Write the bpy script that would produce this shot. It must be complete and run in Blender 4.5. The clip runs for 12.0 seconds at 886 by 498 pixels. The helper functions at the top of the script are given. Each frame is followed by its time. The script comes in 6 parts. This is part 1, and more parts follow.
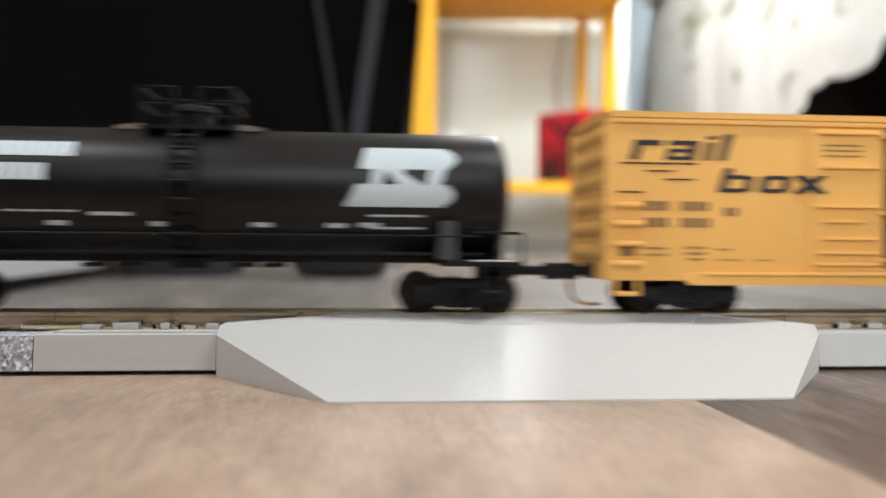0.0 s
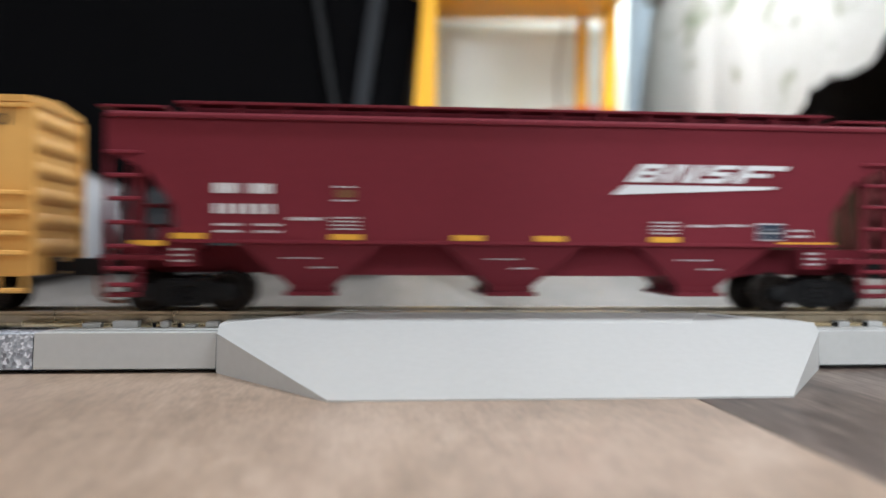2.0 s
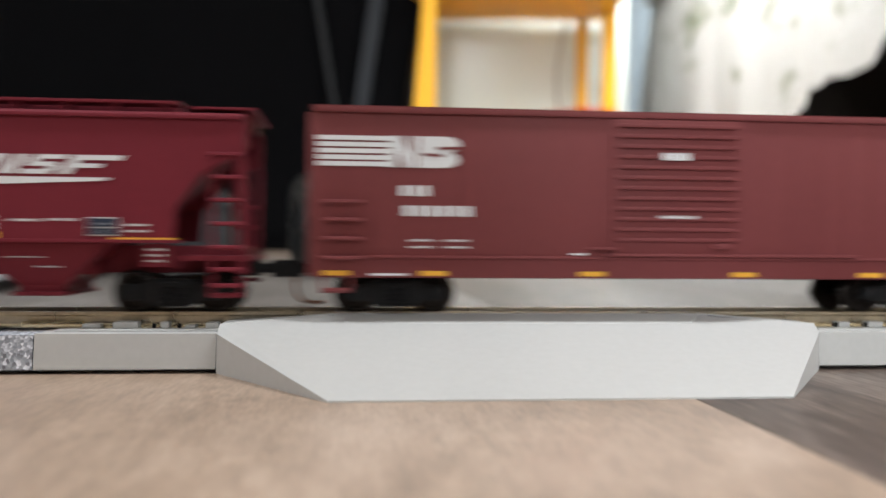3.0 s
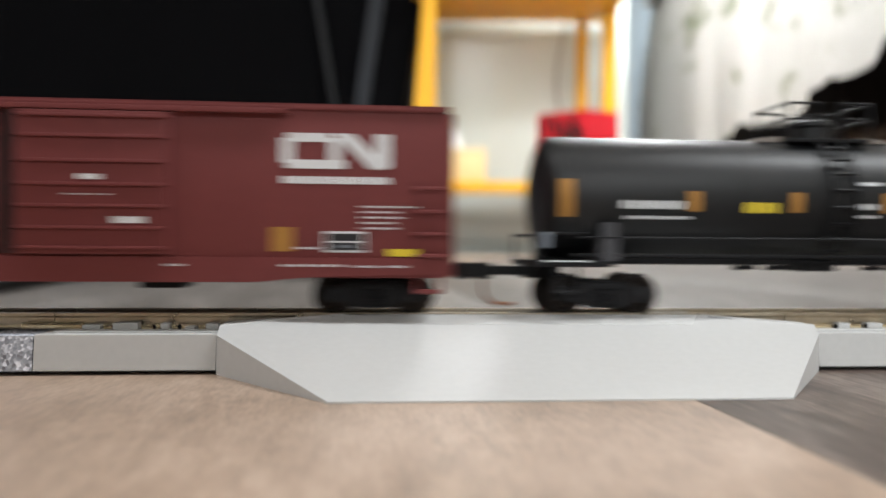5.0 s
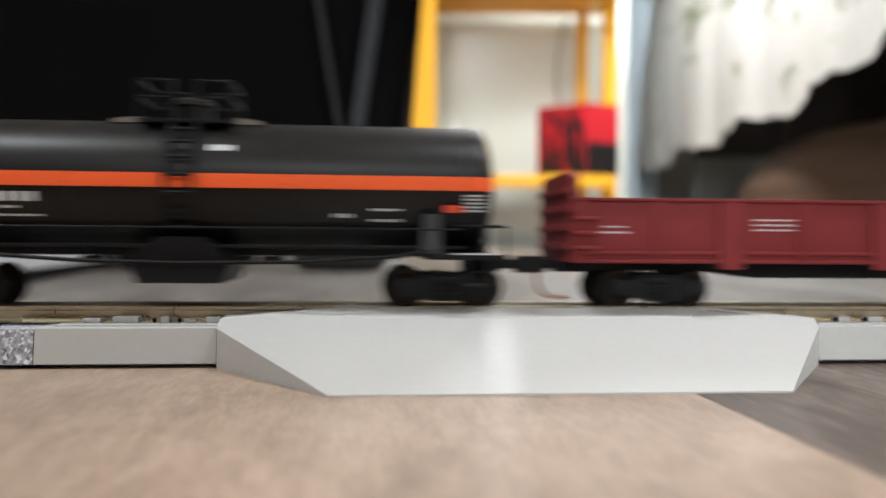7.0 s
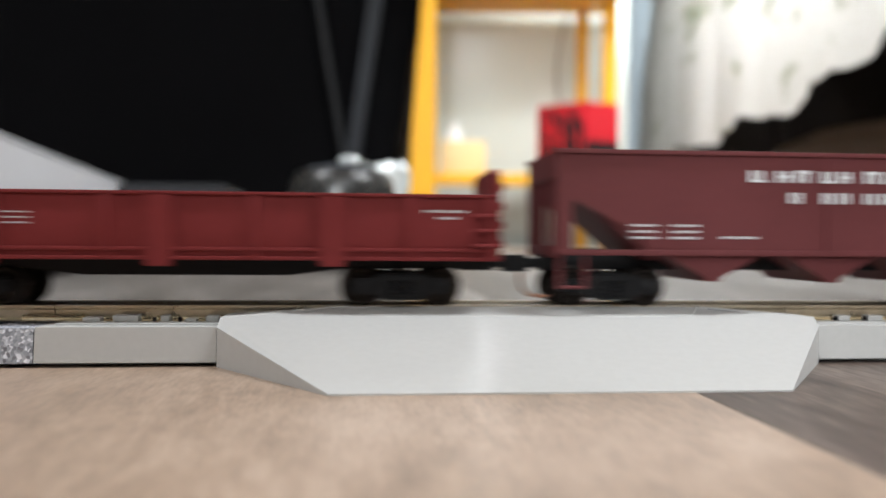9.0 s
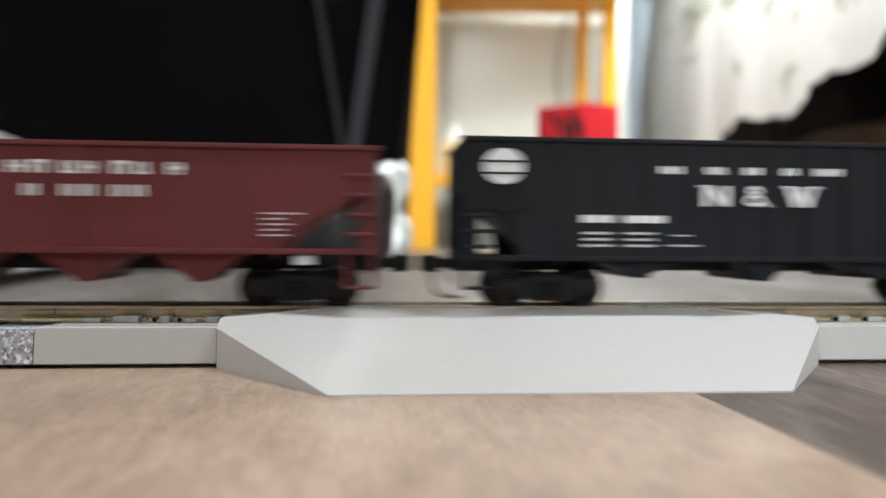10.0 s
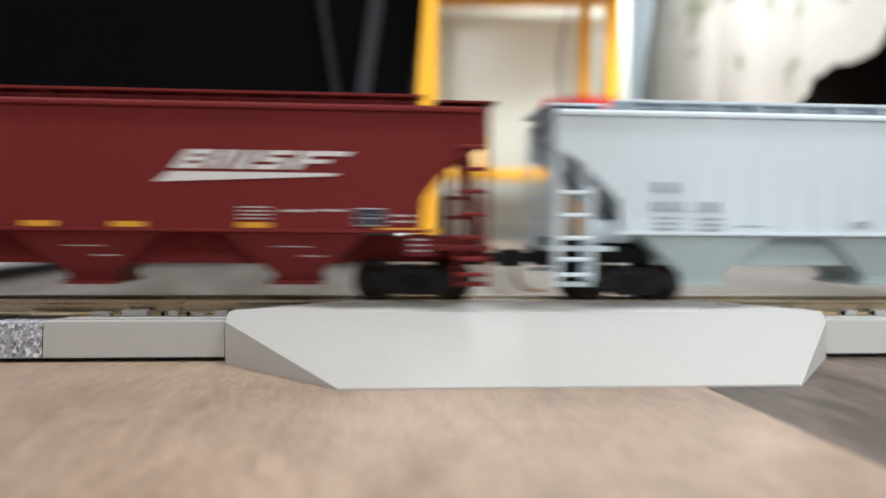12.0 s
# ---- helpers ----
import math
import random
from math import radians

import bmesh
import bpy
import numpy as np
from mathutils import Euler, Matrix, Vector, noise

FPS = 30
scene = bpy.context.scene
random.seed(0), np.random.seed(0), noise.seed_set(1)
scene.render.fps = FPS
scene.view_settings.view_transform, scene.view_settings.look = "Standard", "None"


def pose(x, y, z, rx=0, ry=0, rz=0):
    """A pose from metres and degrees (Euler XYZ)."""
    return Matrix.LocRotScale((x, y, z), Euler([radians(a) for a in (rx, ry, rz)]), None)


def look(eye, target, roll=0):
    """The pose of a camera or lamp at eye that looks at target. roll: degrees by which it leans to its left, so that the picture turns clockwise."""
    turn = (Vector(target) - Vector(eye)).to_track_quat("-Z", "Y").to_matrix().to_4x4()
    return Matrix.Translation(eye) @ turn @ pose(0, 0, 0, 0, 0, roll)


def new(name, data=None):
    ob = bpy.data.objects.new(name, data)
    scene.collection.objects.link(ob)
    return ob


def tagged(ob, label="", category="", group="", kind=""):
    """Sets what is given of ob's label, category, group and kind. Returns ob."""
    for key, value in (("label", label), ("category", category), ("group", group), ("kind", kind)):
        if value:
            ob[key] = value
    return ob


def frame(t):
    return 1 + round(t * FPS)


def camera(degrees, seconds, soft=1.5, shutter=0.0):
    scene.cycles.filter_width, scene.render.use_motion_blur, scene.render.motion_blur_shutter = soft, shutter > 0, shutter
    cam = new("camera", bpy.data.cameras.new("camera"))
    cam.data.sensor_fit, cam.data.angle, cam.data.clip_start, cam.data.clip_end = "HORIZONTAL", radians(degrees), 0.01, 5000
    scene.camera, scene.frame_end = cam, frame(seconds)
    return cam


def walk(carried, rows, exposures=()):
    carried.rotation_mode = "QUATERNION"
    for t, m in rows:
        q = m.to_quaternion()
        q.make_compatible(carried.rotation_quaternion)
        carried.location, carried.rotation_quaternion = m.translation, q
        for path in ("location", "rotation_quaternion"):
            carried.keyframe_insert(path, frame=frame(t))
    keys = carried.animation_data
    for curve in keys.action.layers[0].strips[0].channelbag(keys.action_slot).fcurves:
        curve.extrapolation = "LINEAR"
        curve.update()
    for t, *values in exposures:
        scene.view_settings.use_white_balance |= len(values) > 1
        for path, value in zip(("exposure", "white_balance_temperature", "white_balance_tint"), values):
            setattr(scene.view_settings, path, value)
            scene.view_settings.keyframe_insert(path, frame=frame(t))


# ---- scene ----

MM = 0.001
RAIL = 7.36          # rail top above the floor, mm
HALF = 10.0          # half width of the car bodies, mm

# ---------------------------------------------------------------- camera
LENS = 55.32
cam = camera(LENS, 12.0, soft=1.5, shutter=0.65)
cam.data.dof.use_dof = True
cam.data.dof.focus_distance = 0.106
cam.data.dof.aperture_fstop = 19.0
FOCAL = 1495.7


def eye_row(t, nod, slide=0.0, turn=0.0):
    """Camera row: nod and turn in thousandths of the focal length, slide in mm."""
    yaw, pitch = 0.096 + turn / FOCAL, -0.0003 + nod / FOCAL
    eye = Vector(((-22.137 + slide) * MM, -123.236 * MM, 16.394 * MM))
    way = Vector((math.sin(yaw) * math.cos(pitch), math.cos(yaw) * math.cos(pitch), math.sin(pitch)))
    return (t, look(eye, eye + way, 0.43))


walk(cam, [eye_row(0, 0), eye_row(0.5, -3.5), eye_row(1, -9.5), eye_row(1.5, -8), eye_row(2, -3), eye_row(2.5, -2),
           eye_row(3, -2), eye_row(5, 0), eye_row(5.5, -1), eye_row(6, -2), eye_row(6.5, -7), eye_row(7, -11.5),
           eye_row(9, -13.5), eye_row(9.5, -15), eye_row(10, -12), eye_row(10.5, -11), eye_row(11, -16, -0.1, -0.5),
           eye_row(11.5, -21, -0.83, -3), eye_row(12, -23, -0.83, -3)],
     exposures=[(0, 0.06, 6500, 10), (0.5, -0.09, 6200, 9), (1, -0.11, 5980, 9), (1.5, -0.10, 5930, 8), (2, 0.0, 6080, 8), (2.5, 0.04, 6350, 9),
                (3, 0.04, 6400, 9), (5, 0.0, 6420, 9), (7, 0.0, 6420, 9), (9, 0.02, 6360, 9), (10.5, 0.03, 6400, 9), (11.2, -0.04, 6400, 9), (12, 0.02, 6440, 9)])

# ---------------------------------------------------------------- light
world = bpy.data.worlds.new("room_air")
scene.world = world
world.use_nodes = True
world.node_tree.nodes["Background"].inputs[0].default_value = (0.9, 0.95, 1.0, 1)
world.node_tree.nodes["Background"].inputs[1].default_value = 0.05
scene.view_settings.exposure = 0.0


def room_lamp(name, x, y, z, sx, sy, watts, tint, lean=0.0, raise_by=0.0):
    data = bpy.data.lights.new(name, "AREA")
    data.shape, data.size, data.size_y, data.energy, data.color = "RECTANGLE", sx, sy, watts, tint
    ob = new(name, data)
    ob.matrix_world = pose(x, y, z, raise_by, lean, 0)
    return ob


# Unseen broad fill added behind the camera, wide enough to leave no tank highlight.
room_lamp("front_fill_light", 0.55, -3.65, 2.32, 2.2, 1.8, 66, (0.95, 0.98, 1.0))
# Unseen fill by the windowless south wall, added to brighten the car sides.
room_lamp("south_fill_light", -1.1, -4.66, 1.3, 1.3, 1.1, 88, (0.95, 0.98, 1.0), 0.0, 90.0)
room_lamp("tube_lamp_right", 1.5, -0.42, 2.32, 1.2, 0.3, 62, (0.96, 0.98, 1.0))
room_lamp("tube_lamp_left", -1.4, -0.42, 2.32, 1.0, 0.3, 35, (0.96, 0.98, 1.0))
# Unseen fill added near the tablecloth to whiten it; no fixture belongs to it.
room_lamp("cloth_fill_light", 0.46, 1.3, 1.05, 0.24, 0.95, 43, (0.97, 0.98, 1.0), -48)


# ---------------------------------------------------------------- materials
def nodes_of(name):
    m = bpy.data.materials.new(name)
    m.use_nodes = True
    nt = m.node_tree
    return m, nt, nt.nodes["Principled BSDF"]


def link(nt, a, b):
    nt.links.new(a, b)


def noise_node(nt, scale, detail=4.0, rough=0.55, stretch=None):
    co = nt.nodes.new("ShaderNodeTexCoord")
    n = nt.nodes.new("ShaderNodeTexNoise")
    n.inputs["Scale"].default_value, n.inputs["Detail"].default_value, n.inputs["Roughness"].default_value = scale, detail, rough
    if stretch:
        mp = nt.nodes.new("ShaderNodeMapping")
        mp.inputs["Scale"].default_value = stretch
        link(nt, co.outputs["Object"], mp.inputs["Vector"])
        link(nt, mp.outputs["Vector"], n.inputs["Vector"])
    else:
        link(nt, co.outputs["Object"], n.inputs["Vector"])
    return n


def ramp_node(nt, source, stops):
    r = nt.nodes.new("ShaderNodeValToRGB")
    e = r.color_ramp.elements
    e[0].position, e[0].color = stops[0][0], (*stops[0][1], 1)
    e[1].position, e[1].color = stops[-1][0], (*stops[-1][1], 1)
    for p, c in stops[1:-1]:
        e.new(p).color = (*c, 1)
    link(nt, source, r.inputs["Fac"])
    return r


def bump_node(nt, b, source, strength, distance):
    k = nt.nodes.new("ShaderNodeBump")
    k.inputs["Strength"].default_value, k.inputs["Distance"].default_value = strength, distance
    link(nt, source, k.inputs["Height"])
    link(nt, k.outputs["Normal"], b.inputs["Normal"])


def shade(c, f):
    return tuple(min(1.0, v * f) for v in c)


def paint(name, color, rough=0.5, metal=0.0, coarse=60.0, fine=900.0, vary=0.12, relief=0.00002, gloss=0.18):
    """Paint or plastic: broad and fine tone changes, fine relief, uneven gloss."""
    m, nt, b = nodes_of(name)
    big, small = noise_node(nt, coarse), noise_node(nt, fine, 3.0)
    mix = nt.nodes.new("ShaderNodeMath")
    mix.operation = "ADD"
    link(nt, big.outputs["Fac"], mix.inputs[0])
    link(nt, small.outputs["Fac"], mix.inputs[1])
    half = nt.nodes.new("ShaderNodeMath")
    half.operation, half.inputs[1].default_value = "MULTIPLY", 0.5
    link(nt, mix.outputs[0], half.inputs[0])
    r = ramp_node(nt, half.outputs[0], [(0.3, shade(color, 1 - vary)), (0.7, shade(color, 1 + vary))])
    link(nt, r.outputs["Color"], b.inputs["Base Color"])
    rr = nt.nodes.new("ShaderNodeMapRange")
    rr.inputs["To Min"].default_value, rr.inputs["To Max"].default_value = max(0.05, rough - 0.08), min(1, rough + 0.08)
    link(nt, big.outputs["Fac"], rr.inputs["Value"])
    link(nt, rr.outputs["Result"], b.inputs["Roughness"])
    b.inputs["Metallic"].default_value = metal
    b.inputs["Specular IOR Level"].default_value = gloss
    bump_node(nt, b, small.outputs["Fac"], 0.35, relief)
    return m


def plank_wood(name, dark, mid, light, rough=0.3, gloss=0.32, long=1.0):
    """Laminate wood: long grain along the plank, broad figure, pores."""
    m, nt, b = nodes_of(name)
    info = nt.nodes.new("ShaderNodeObjectInfo")
    co = nt.nodes.new("ShaderNodeTexCoord")
    add = nt.nodes.new("ShaderNodeVectorMath")
    add.operation = "ADD"
    sc = nt.nodes.new("ShaderNodeVectorMath")
    sc.operation = "SCALE"
    sc.inputs[0].default_value = (3.1, 7.7, 1.3)
    link(nt, info.outputs["Random"], sc.inputs["Scale"])
    link(nt, co.outputs["Object"], add.inputs[0])
    link(nt, sc.outputs["Vector"], add.inputs[1])

    def layer(stretch, scale, detail, dist):
        mp = nt.nodes.new("ShaderNodeMapping")
        mp.inputs["Scale"].default_value = stretch
        link(nt, add.outputs["Vector"], mp.inputs["Vector"])
        n = nt.nodes.new("ShaderNodeTexNoise")
        n.inputs["Scale"].default_value, n.inputs["Detail"].default_value, n.inputs["Distortion"].default_value = scale, detail, dist
        link(nt, mp.outputs["Vector"], n.inputs["Vector"])
        return n

    figure = layer((1, 0.38 * long, 1), 70, 6, 0.9)
    grain = layer((1, 0.24 * long, 1), 600, 6, 0.4)
    pores = layer((1, 0.2 * long, 1), 2000, 3, 0.0)
    mixer = nt.nodes.new("ShaderNodeMix")
    mixer.inputs["Factor"].default_value = 0.45
    link(nt, figure.outputs["Fac"], mixer.inputs["A"])
    link(nt, grain.outputs["Fac"], mixer.inputs["B"])
    mixer2 = nt.nodes.new("ShaderNodeMix")
    mixer2.inputs["Factor"].default_value = 0.3
    link(nt, mixer.outputs["Result"], mixer2.inputs["A"])
    link(nt, pores.outputs["Fac"], mixer2.inputs["B"])
    r = ramp_node(nt, mixer2.outputs["Result"], [(0.37, dark), (0.5, mid), (0.62, light)])
    link(nt, r.outputs["Color"], b.inputs["Base Color"])
    b.inputs["Roughness"].default_value = rough
    b.inputs["Specular IOR Level"].default_value = gloss
    bump_node(nt, b, mixer2.outputs["Result"], 0.12, 0.0001)
    return m


def speckled(name):
    """Moulded ballast: grains of grey, white and black."""
    m, nt, b = nodes_of(name)
    co = nt.nodes.new("ShaderNodeTexCoord")
    v = nt.nodes.new("ShaderNodeTexVoronoi")
    v.inputs["Scale"].default_value = 2500
    link(nt, co.outputs["Object"], v.inputs["Vector"])
    r = ramp_node(nt, v.outputs["Color"], [(0.1, (0.15, 0.15, 0.17)), (0.36, (0.29, 0.31, 0.35)), (0.66, (0.42, 0.44, 0.49)), (0.85, (0.76, 0.78, 0.84))])
    link(nt, r.outputs["Color"], b.inputs["Base Color"])
    b.inputs["Roughness"].default_value = 0.7
    bump_node(nt, b, v.outputs["Distance"], 0.5, 0.0001)
    return m


def woven(name, color, scale):
    """Knitted cotton: a fine mesh of loops with faint sprigs of green."""
    m, nt, b = nodes_of(name)
    co = nt.nodes.new("ShaderNodeTexCoord")
    w1, w2 = nt.nodes.new("ShaderNodeTexWave"), nt.nodes.new("ShaderNodeTexWave")
    w1.bands_direction, w2.bands_direction = "Y", "Z"
    for w in (w1, w2):
        w.inputs["Scale"].default_value, w.inputs["Distortion"].default_value = scale, 1.5
        link(nt, co.outputs["Object"], w.inputs["Vector"])
    mul = nt.nodes.new("ShaderNodeMath")
    mul.operation = "MULTIPLY"
    link(nt, w1.outputs["Fac"], mul.inputs[0])
    link(nt, w2.outputs["Fac"], mul.inputs[1])
    sprig = noise_node(nt, 7.0, 2.0, 0.5, (1, 0.9, 1.7))
    r = ramp_node(nt, sprig.outputs["Fac"], [(0.3, color), (0.60, color), (0.67, (0.36, 0.38, 0.26))])
    # shade in the mesh openings is put into the colour; none are cut
    hole_shade = ramp_node(nt, mul.outputs[0], [(0.02, (0.66, 0.64, 0.60)), (0.3, (1, 1, 1))])
    knit = nt.nodes.new("ShaderNodeMix")
    knit.data_type, knit.blend_type = "RGBA", "MULTIPLY"
    knit.inputs["Factor"].default_value = 1.0
    link(nt, r.outputs["Color"], knit.inputs["A"])
    link(nt, hole_shade.outputs["Color"], knit.inputs["B"])
    link(nt, knit.outputs["Result"], b.inputs["Base Color"])
    b.inputs["Roughness"].default_value = 0.95
    bump_node(nt, b, mul.outputs[0], 0.6, 0.003)
    return m


GREY_PLASTIC = paint("grey_plastic", (0.46, 0.46, 0.452), 0.5, coarse=40, vary=0.04, relief=0.000006, gloss=0.22)
BALLAST = speckled("moulded_ballast")
RAIL_METAL = paint("nickel_rail", (0.56, 0.50, 0.39), 0.3, metal=1.0, coarse=300, vary=0.15, relief=0.000004)
BRASS = paint("brass_contact", (0.85, 0.72, 0.47), 0.25, metal=1.0, coarse=300, vary=0.1, relief=0.000004)
# Floor behind the track: its shade and dark reflection are put into this wood tone.
SHADED_WOOD = plank_wood("shaded_plank", (0.066, 0.058, 0.052), (0.116, 0.104, 0.094), (0.17, 0.154, 0.142), 0.45, 0.14, 0.6)
TAN_WOOD = plank_wood("tan_plank", (0.265, 0.195, 0.145), (0.415, 0.303, 0.225), (0.53, 0.405, 0.315))
DARK_WOOD = plank_wood("brown_plank", (0.040, 0.028, 0.022), (0.115, 0.085, 0.070), (0.27, 0.215, 0.18), 0.34, 0.2, 0.45)
BLACK_PLASTIC = paint("black_plastic", (0.007, 0.007, 0.008), 0.5, coarse=200, vary=0.3)
WHEEL_METAL = paint("blackened_wheel", (0.022, 0.018, 0.016), 0.4, metal=0.6, coarse=400, vary=0.25)
BOX_YELLOW = paint("yellow_car_paint", (0.71, 0.392, 0.112), 0.5, vary=0.05)
RIB_BLACK = paint("black_door_paint", (0.016, 0.018, 0.022), 0.4, vary=0.2)
HOPPER_RED = paint("oxide_red_paint", (0.162, 0.0235, 0.0345), 0.5, vary=0.07, gloss=0.09)
HOPPER_RED2 = paint("warm_oxide_red_paint", (0.168, 0.0255, 0.0255), 0.5, vary=0.07, gloss=0.09)
BOX_BROWN = paint("brown_red_paint", (0.165, 0.041, 0.043), 0.52, vary=0.07)
BOX_BROWN2 = paint("boxcar_red_paint", (0.155, 0.039, 0.038), 0.52, vary=0.07)
GON_RED = paint("gondola_red_paint", (0.178, 0.029, 0.030), 0.5, vary=0.09, gloss=0.09)
OPEN_RED = paint("dull_brown_red_paint", (0.12, 0.031, 0.033), 0.55, vary=0.09)
TANK_BLACK = paint("satin_black_tank", (0.0045, 0.0042, 0.0042), 0.36, coarse=120, vary=0.15, gloss=0.28)
TANK_GREY = paint("satin_charcoal_tank", (0.0065, 0.007, 0.0077), 0.42, coarse=120, vary=0.15, gloss=0.34)
COAL_BLACK = paint("black_hopper_paint", (0.0085, 0.0105, 0.0135), 0.58, vary=0.15)
# Darker copy of the pale grey: shade on the down-facing bays, put into colour.
PALE_SHADED = paint("pale_shaded_paint", (0.40, 0.475, 0.495), 0.5, vary=0.05)
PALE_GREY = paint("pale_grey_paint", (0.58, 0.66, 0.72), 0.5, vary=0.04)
MID_GREY = paint("saddle_grey_paint", (0.055, 0.055, 0.06), 0.5, vary=0.1)
# Pale tone that stands in for the tank-top highlights.
HIGHLIGHT_GREY = paint("highlight_grey", (0.20, 0.175, 0.155), 0.5, vary=0.2)
MARK_WHITE = paint("white_marking", (0.68, 0.70, 0.72), 0.55, vary=0.06)
MARK_BLACK = paint("black_marking", (0.03, 0.03, 0.032), 0.55, vary=0.1)
MARK_ICE = paint("ice_white_marking", (0.50, 0.57, 0.62), 0.5, vary=0.05)
MARK_INK = paint("blue_black_marking", (0.03, 0.04, 0.065), 0.5, vary=0.1)
MARK_PALE = paint("pale_slate_marking", (0.30, 0.33, 0.38), 0.6, vary=0.1)
MARK_RED = paint("red_marking", (0.62, 0.07, 0.035), 0.55, vary=0.06)
MARK_ORANGE = paint("orange_band", (0.80, 0.115, 0.03), 0.5, vary=0.04)
MARK_YELLOW = paint("yellow_reflector", (0.72, 0.38, 0.05), 0.4, vary=0.06)
MARK_LEMON = paint("lemon_marking", (0.72, 0.56, 0.05), 0.45, vary=0.06)
MARK_TAN = paint("tan_reflector", (0.36, 0.18, 0.045), 0.45, vary=0.08)
MARK_GREY = paint("slate_marking", (0.16, 0.18, 0.21), 0.6, vary=0.1)
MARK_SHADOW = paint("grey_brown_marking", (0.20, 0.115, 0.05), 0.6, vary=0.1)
YELLOW_STEEL = paint("yellow_enamelled_steel", (0.72, 0.37, 0.02), 0.4, coarse=6, fine=80, vary=0.06, relief=0.0003)
WHITE_ENAMEL = paint("white_enamel_panel", (0.63, 0.685, 0.64), 0.22, coarse=3, fine=40, vary=0.03, relief=0.0003)
BLUE_CLOTH = paint("pale_blue_curtain", (0.66, 0.73, 0.77), 0.85, coarse=8, fine=300, vary=0.08, relief=0.0008)
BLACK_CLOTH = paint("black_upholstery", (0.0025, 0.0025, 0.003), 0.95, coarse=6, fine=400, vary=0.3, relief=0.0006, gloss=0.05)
SLATE_STEEL = paint("slate_grey_metal", (0.06, 0.067, 0.08), 0.45, coarse=10, fine=100, vary=0.15, relief=0.0002)
# Darker copy of the leg metal, for the thinner leg.
BLACK_STEEL = paint("darker_slate_metal", (0.009, 0.0095, 0.011), 0.55, coarse=10, fine=100, vary=0.15, relief=0.0002)
DARK_STEEL = paint("dark_slate_metal", (0.014, 0.016, 0.020), 0.5, coarse=10, fine=100, vary=0.15, relief=0.0002)
FOIL = paint("crumpled_foil", (0.74, 0.79, 0.79), 0.42, metal=0.5, coarse=25, fine=60, vary=0.12, relief=0.006)
RED_CARD = paint("red_card", (0.40, 0.014, 0.022), 0.45, coarse=10, fine=120, vary=0.12, relief=0.0002)
BLACK_CARD = paint("black_card", (0.012, 0.010, 0.011), 0.45, coarse=10, fine=120, vary=0.2, relief=0.0002)
CREAM_CARD = paint("cream_card", (0.66, 0.52, 0.28), 0.6, coarse=12, fine=120, vary=0.06, relief=0.0002)
WHITE_PAPER = paint("white_paper", (0.76, 0.76, 0.74), 0.8, coarse=12, fine=120, vary=0.04, relief=0.0003)
WHITE_BOARD = paint("white_board", (0.52, 0.53, 0.56), 0.6, coarse=9, fine=200, vary=0.04, relief=0.0002)
GREY_BOARD = paint("charcoal_board", (0.026, 0.026, 0.029), 0.7, coarse=9, fine=200, vary=0.1, relief=0.0002)
LEATHER = paint("brown_leather", (0.052, 0.030, 0.019), 0.5, coarse=9, fine=160, vary=0.25, relief=0.0006)
PANEL_GREEN = paint("grey_green_panel", (0.125, 0.135, 0.125), 0.6, coarse=6, fine=90, vary=0.1, relief=0.0004)
TABLE_WOOD = paint("dark_table_wood", (0.02, 0.016, 0.014), 0.55, coarse=6, fine=90, vary=0.3, relief=0.0004)
LACE = woven("white_crochet", (0.84, 0.83, 0.79), 60.0)
WALL_PAINT = paint("beige_wall_paint", (0.34, 0.325, 0.30), 0.85, coarse=1.5, fine=60, vary=0.05, relief=0.0006)
CEILING_PAINT = paint("white_ceiling_paint", (0.78, 0.78, 0.76), 0.9, coarse=1.5, fine=60, vary=0.03, relief=0.0006)
CABLE_GREY = paint("grey_cable", (0.24, 0.23, 0.20), 0.5, vary=0.1)
DARK_GLASS = paint("dark_glazed_pot", (0.012, 0.012, 0.012), 0.28, coarse=20, fine=90, vary=0.3, relief=0.0002, gloss=0.6)
COPPER = paint("copper_wire", (0.34, 0.16, 0.10), 0.4, metal=1.0, vary=0.1)
JOINT = paint("dark_joint", (0.05, 0.038, 0.03), 0.8, vary=0.2)


# ---------------------------------------------------------------- mesh tools, all in mm
def box(bm, x0, x1, y0, y1, z0, z1, bevel=0.0):
    vs = [bm.verts.new((x, y, z)) for x in (x0, x1) for y in (y0, y1) for z in (z0, z1)]
    fs = [bm.faces.new([vs[i] for i in q]) for q in ((0, 1, 3, 2), (4, 6, 7, 5), (0, 4, 5, 1), (2, 3, 7, 6), (0, 2, 6, 4), (1, 5, 7, 3))]
    if bevel:
        es = list({e for f in fs for e in f.edges})
        bmesh.ops.bevel(bm, geom=es, offset=bevel, segments=2, affect="EDGES", profile=0.6)


def prism(bm, pts, axis, a, b):
    """Extrudes a polygon: axis y takes (x, z), axis x takes (y, z), axis z takes (x, y)."""
    def at(p, d):
        return {"y": (p[0], d, p[1]), "x": (d, p[0], p[1]), "z": (p[0], p[1], d)}[axis]
    va, vb = [bm.verts.new(at(p, a)) for p in pts], [bm.verts.new(at(p, b)) for p in pts]
    n = len(pts)
    bm.faces.new(va)
    bm.faces.new(vb[::-1])
    for i in range(n):
        bm.faces.new((va[i], vb[i], vb[(i + 1) % n], va[(i + 1) % n]))


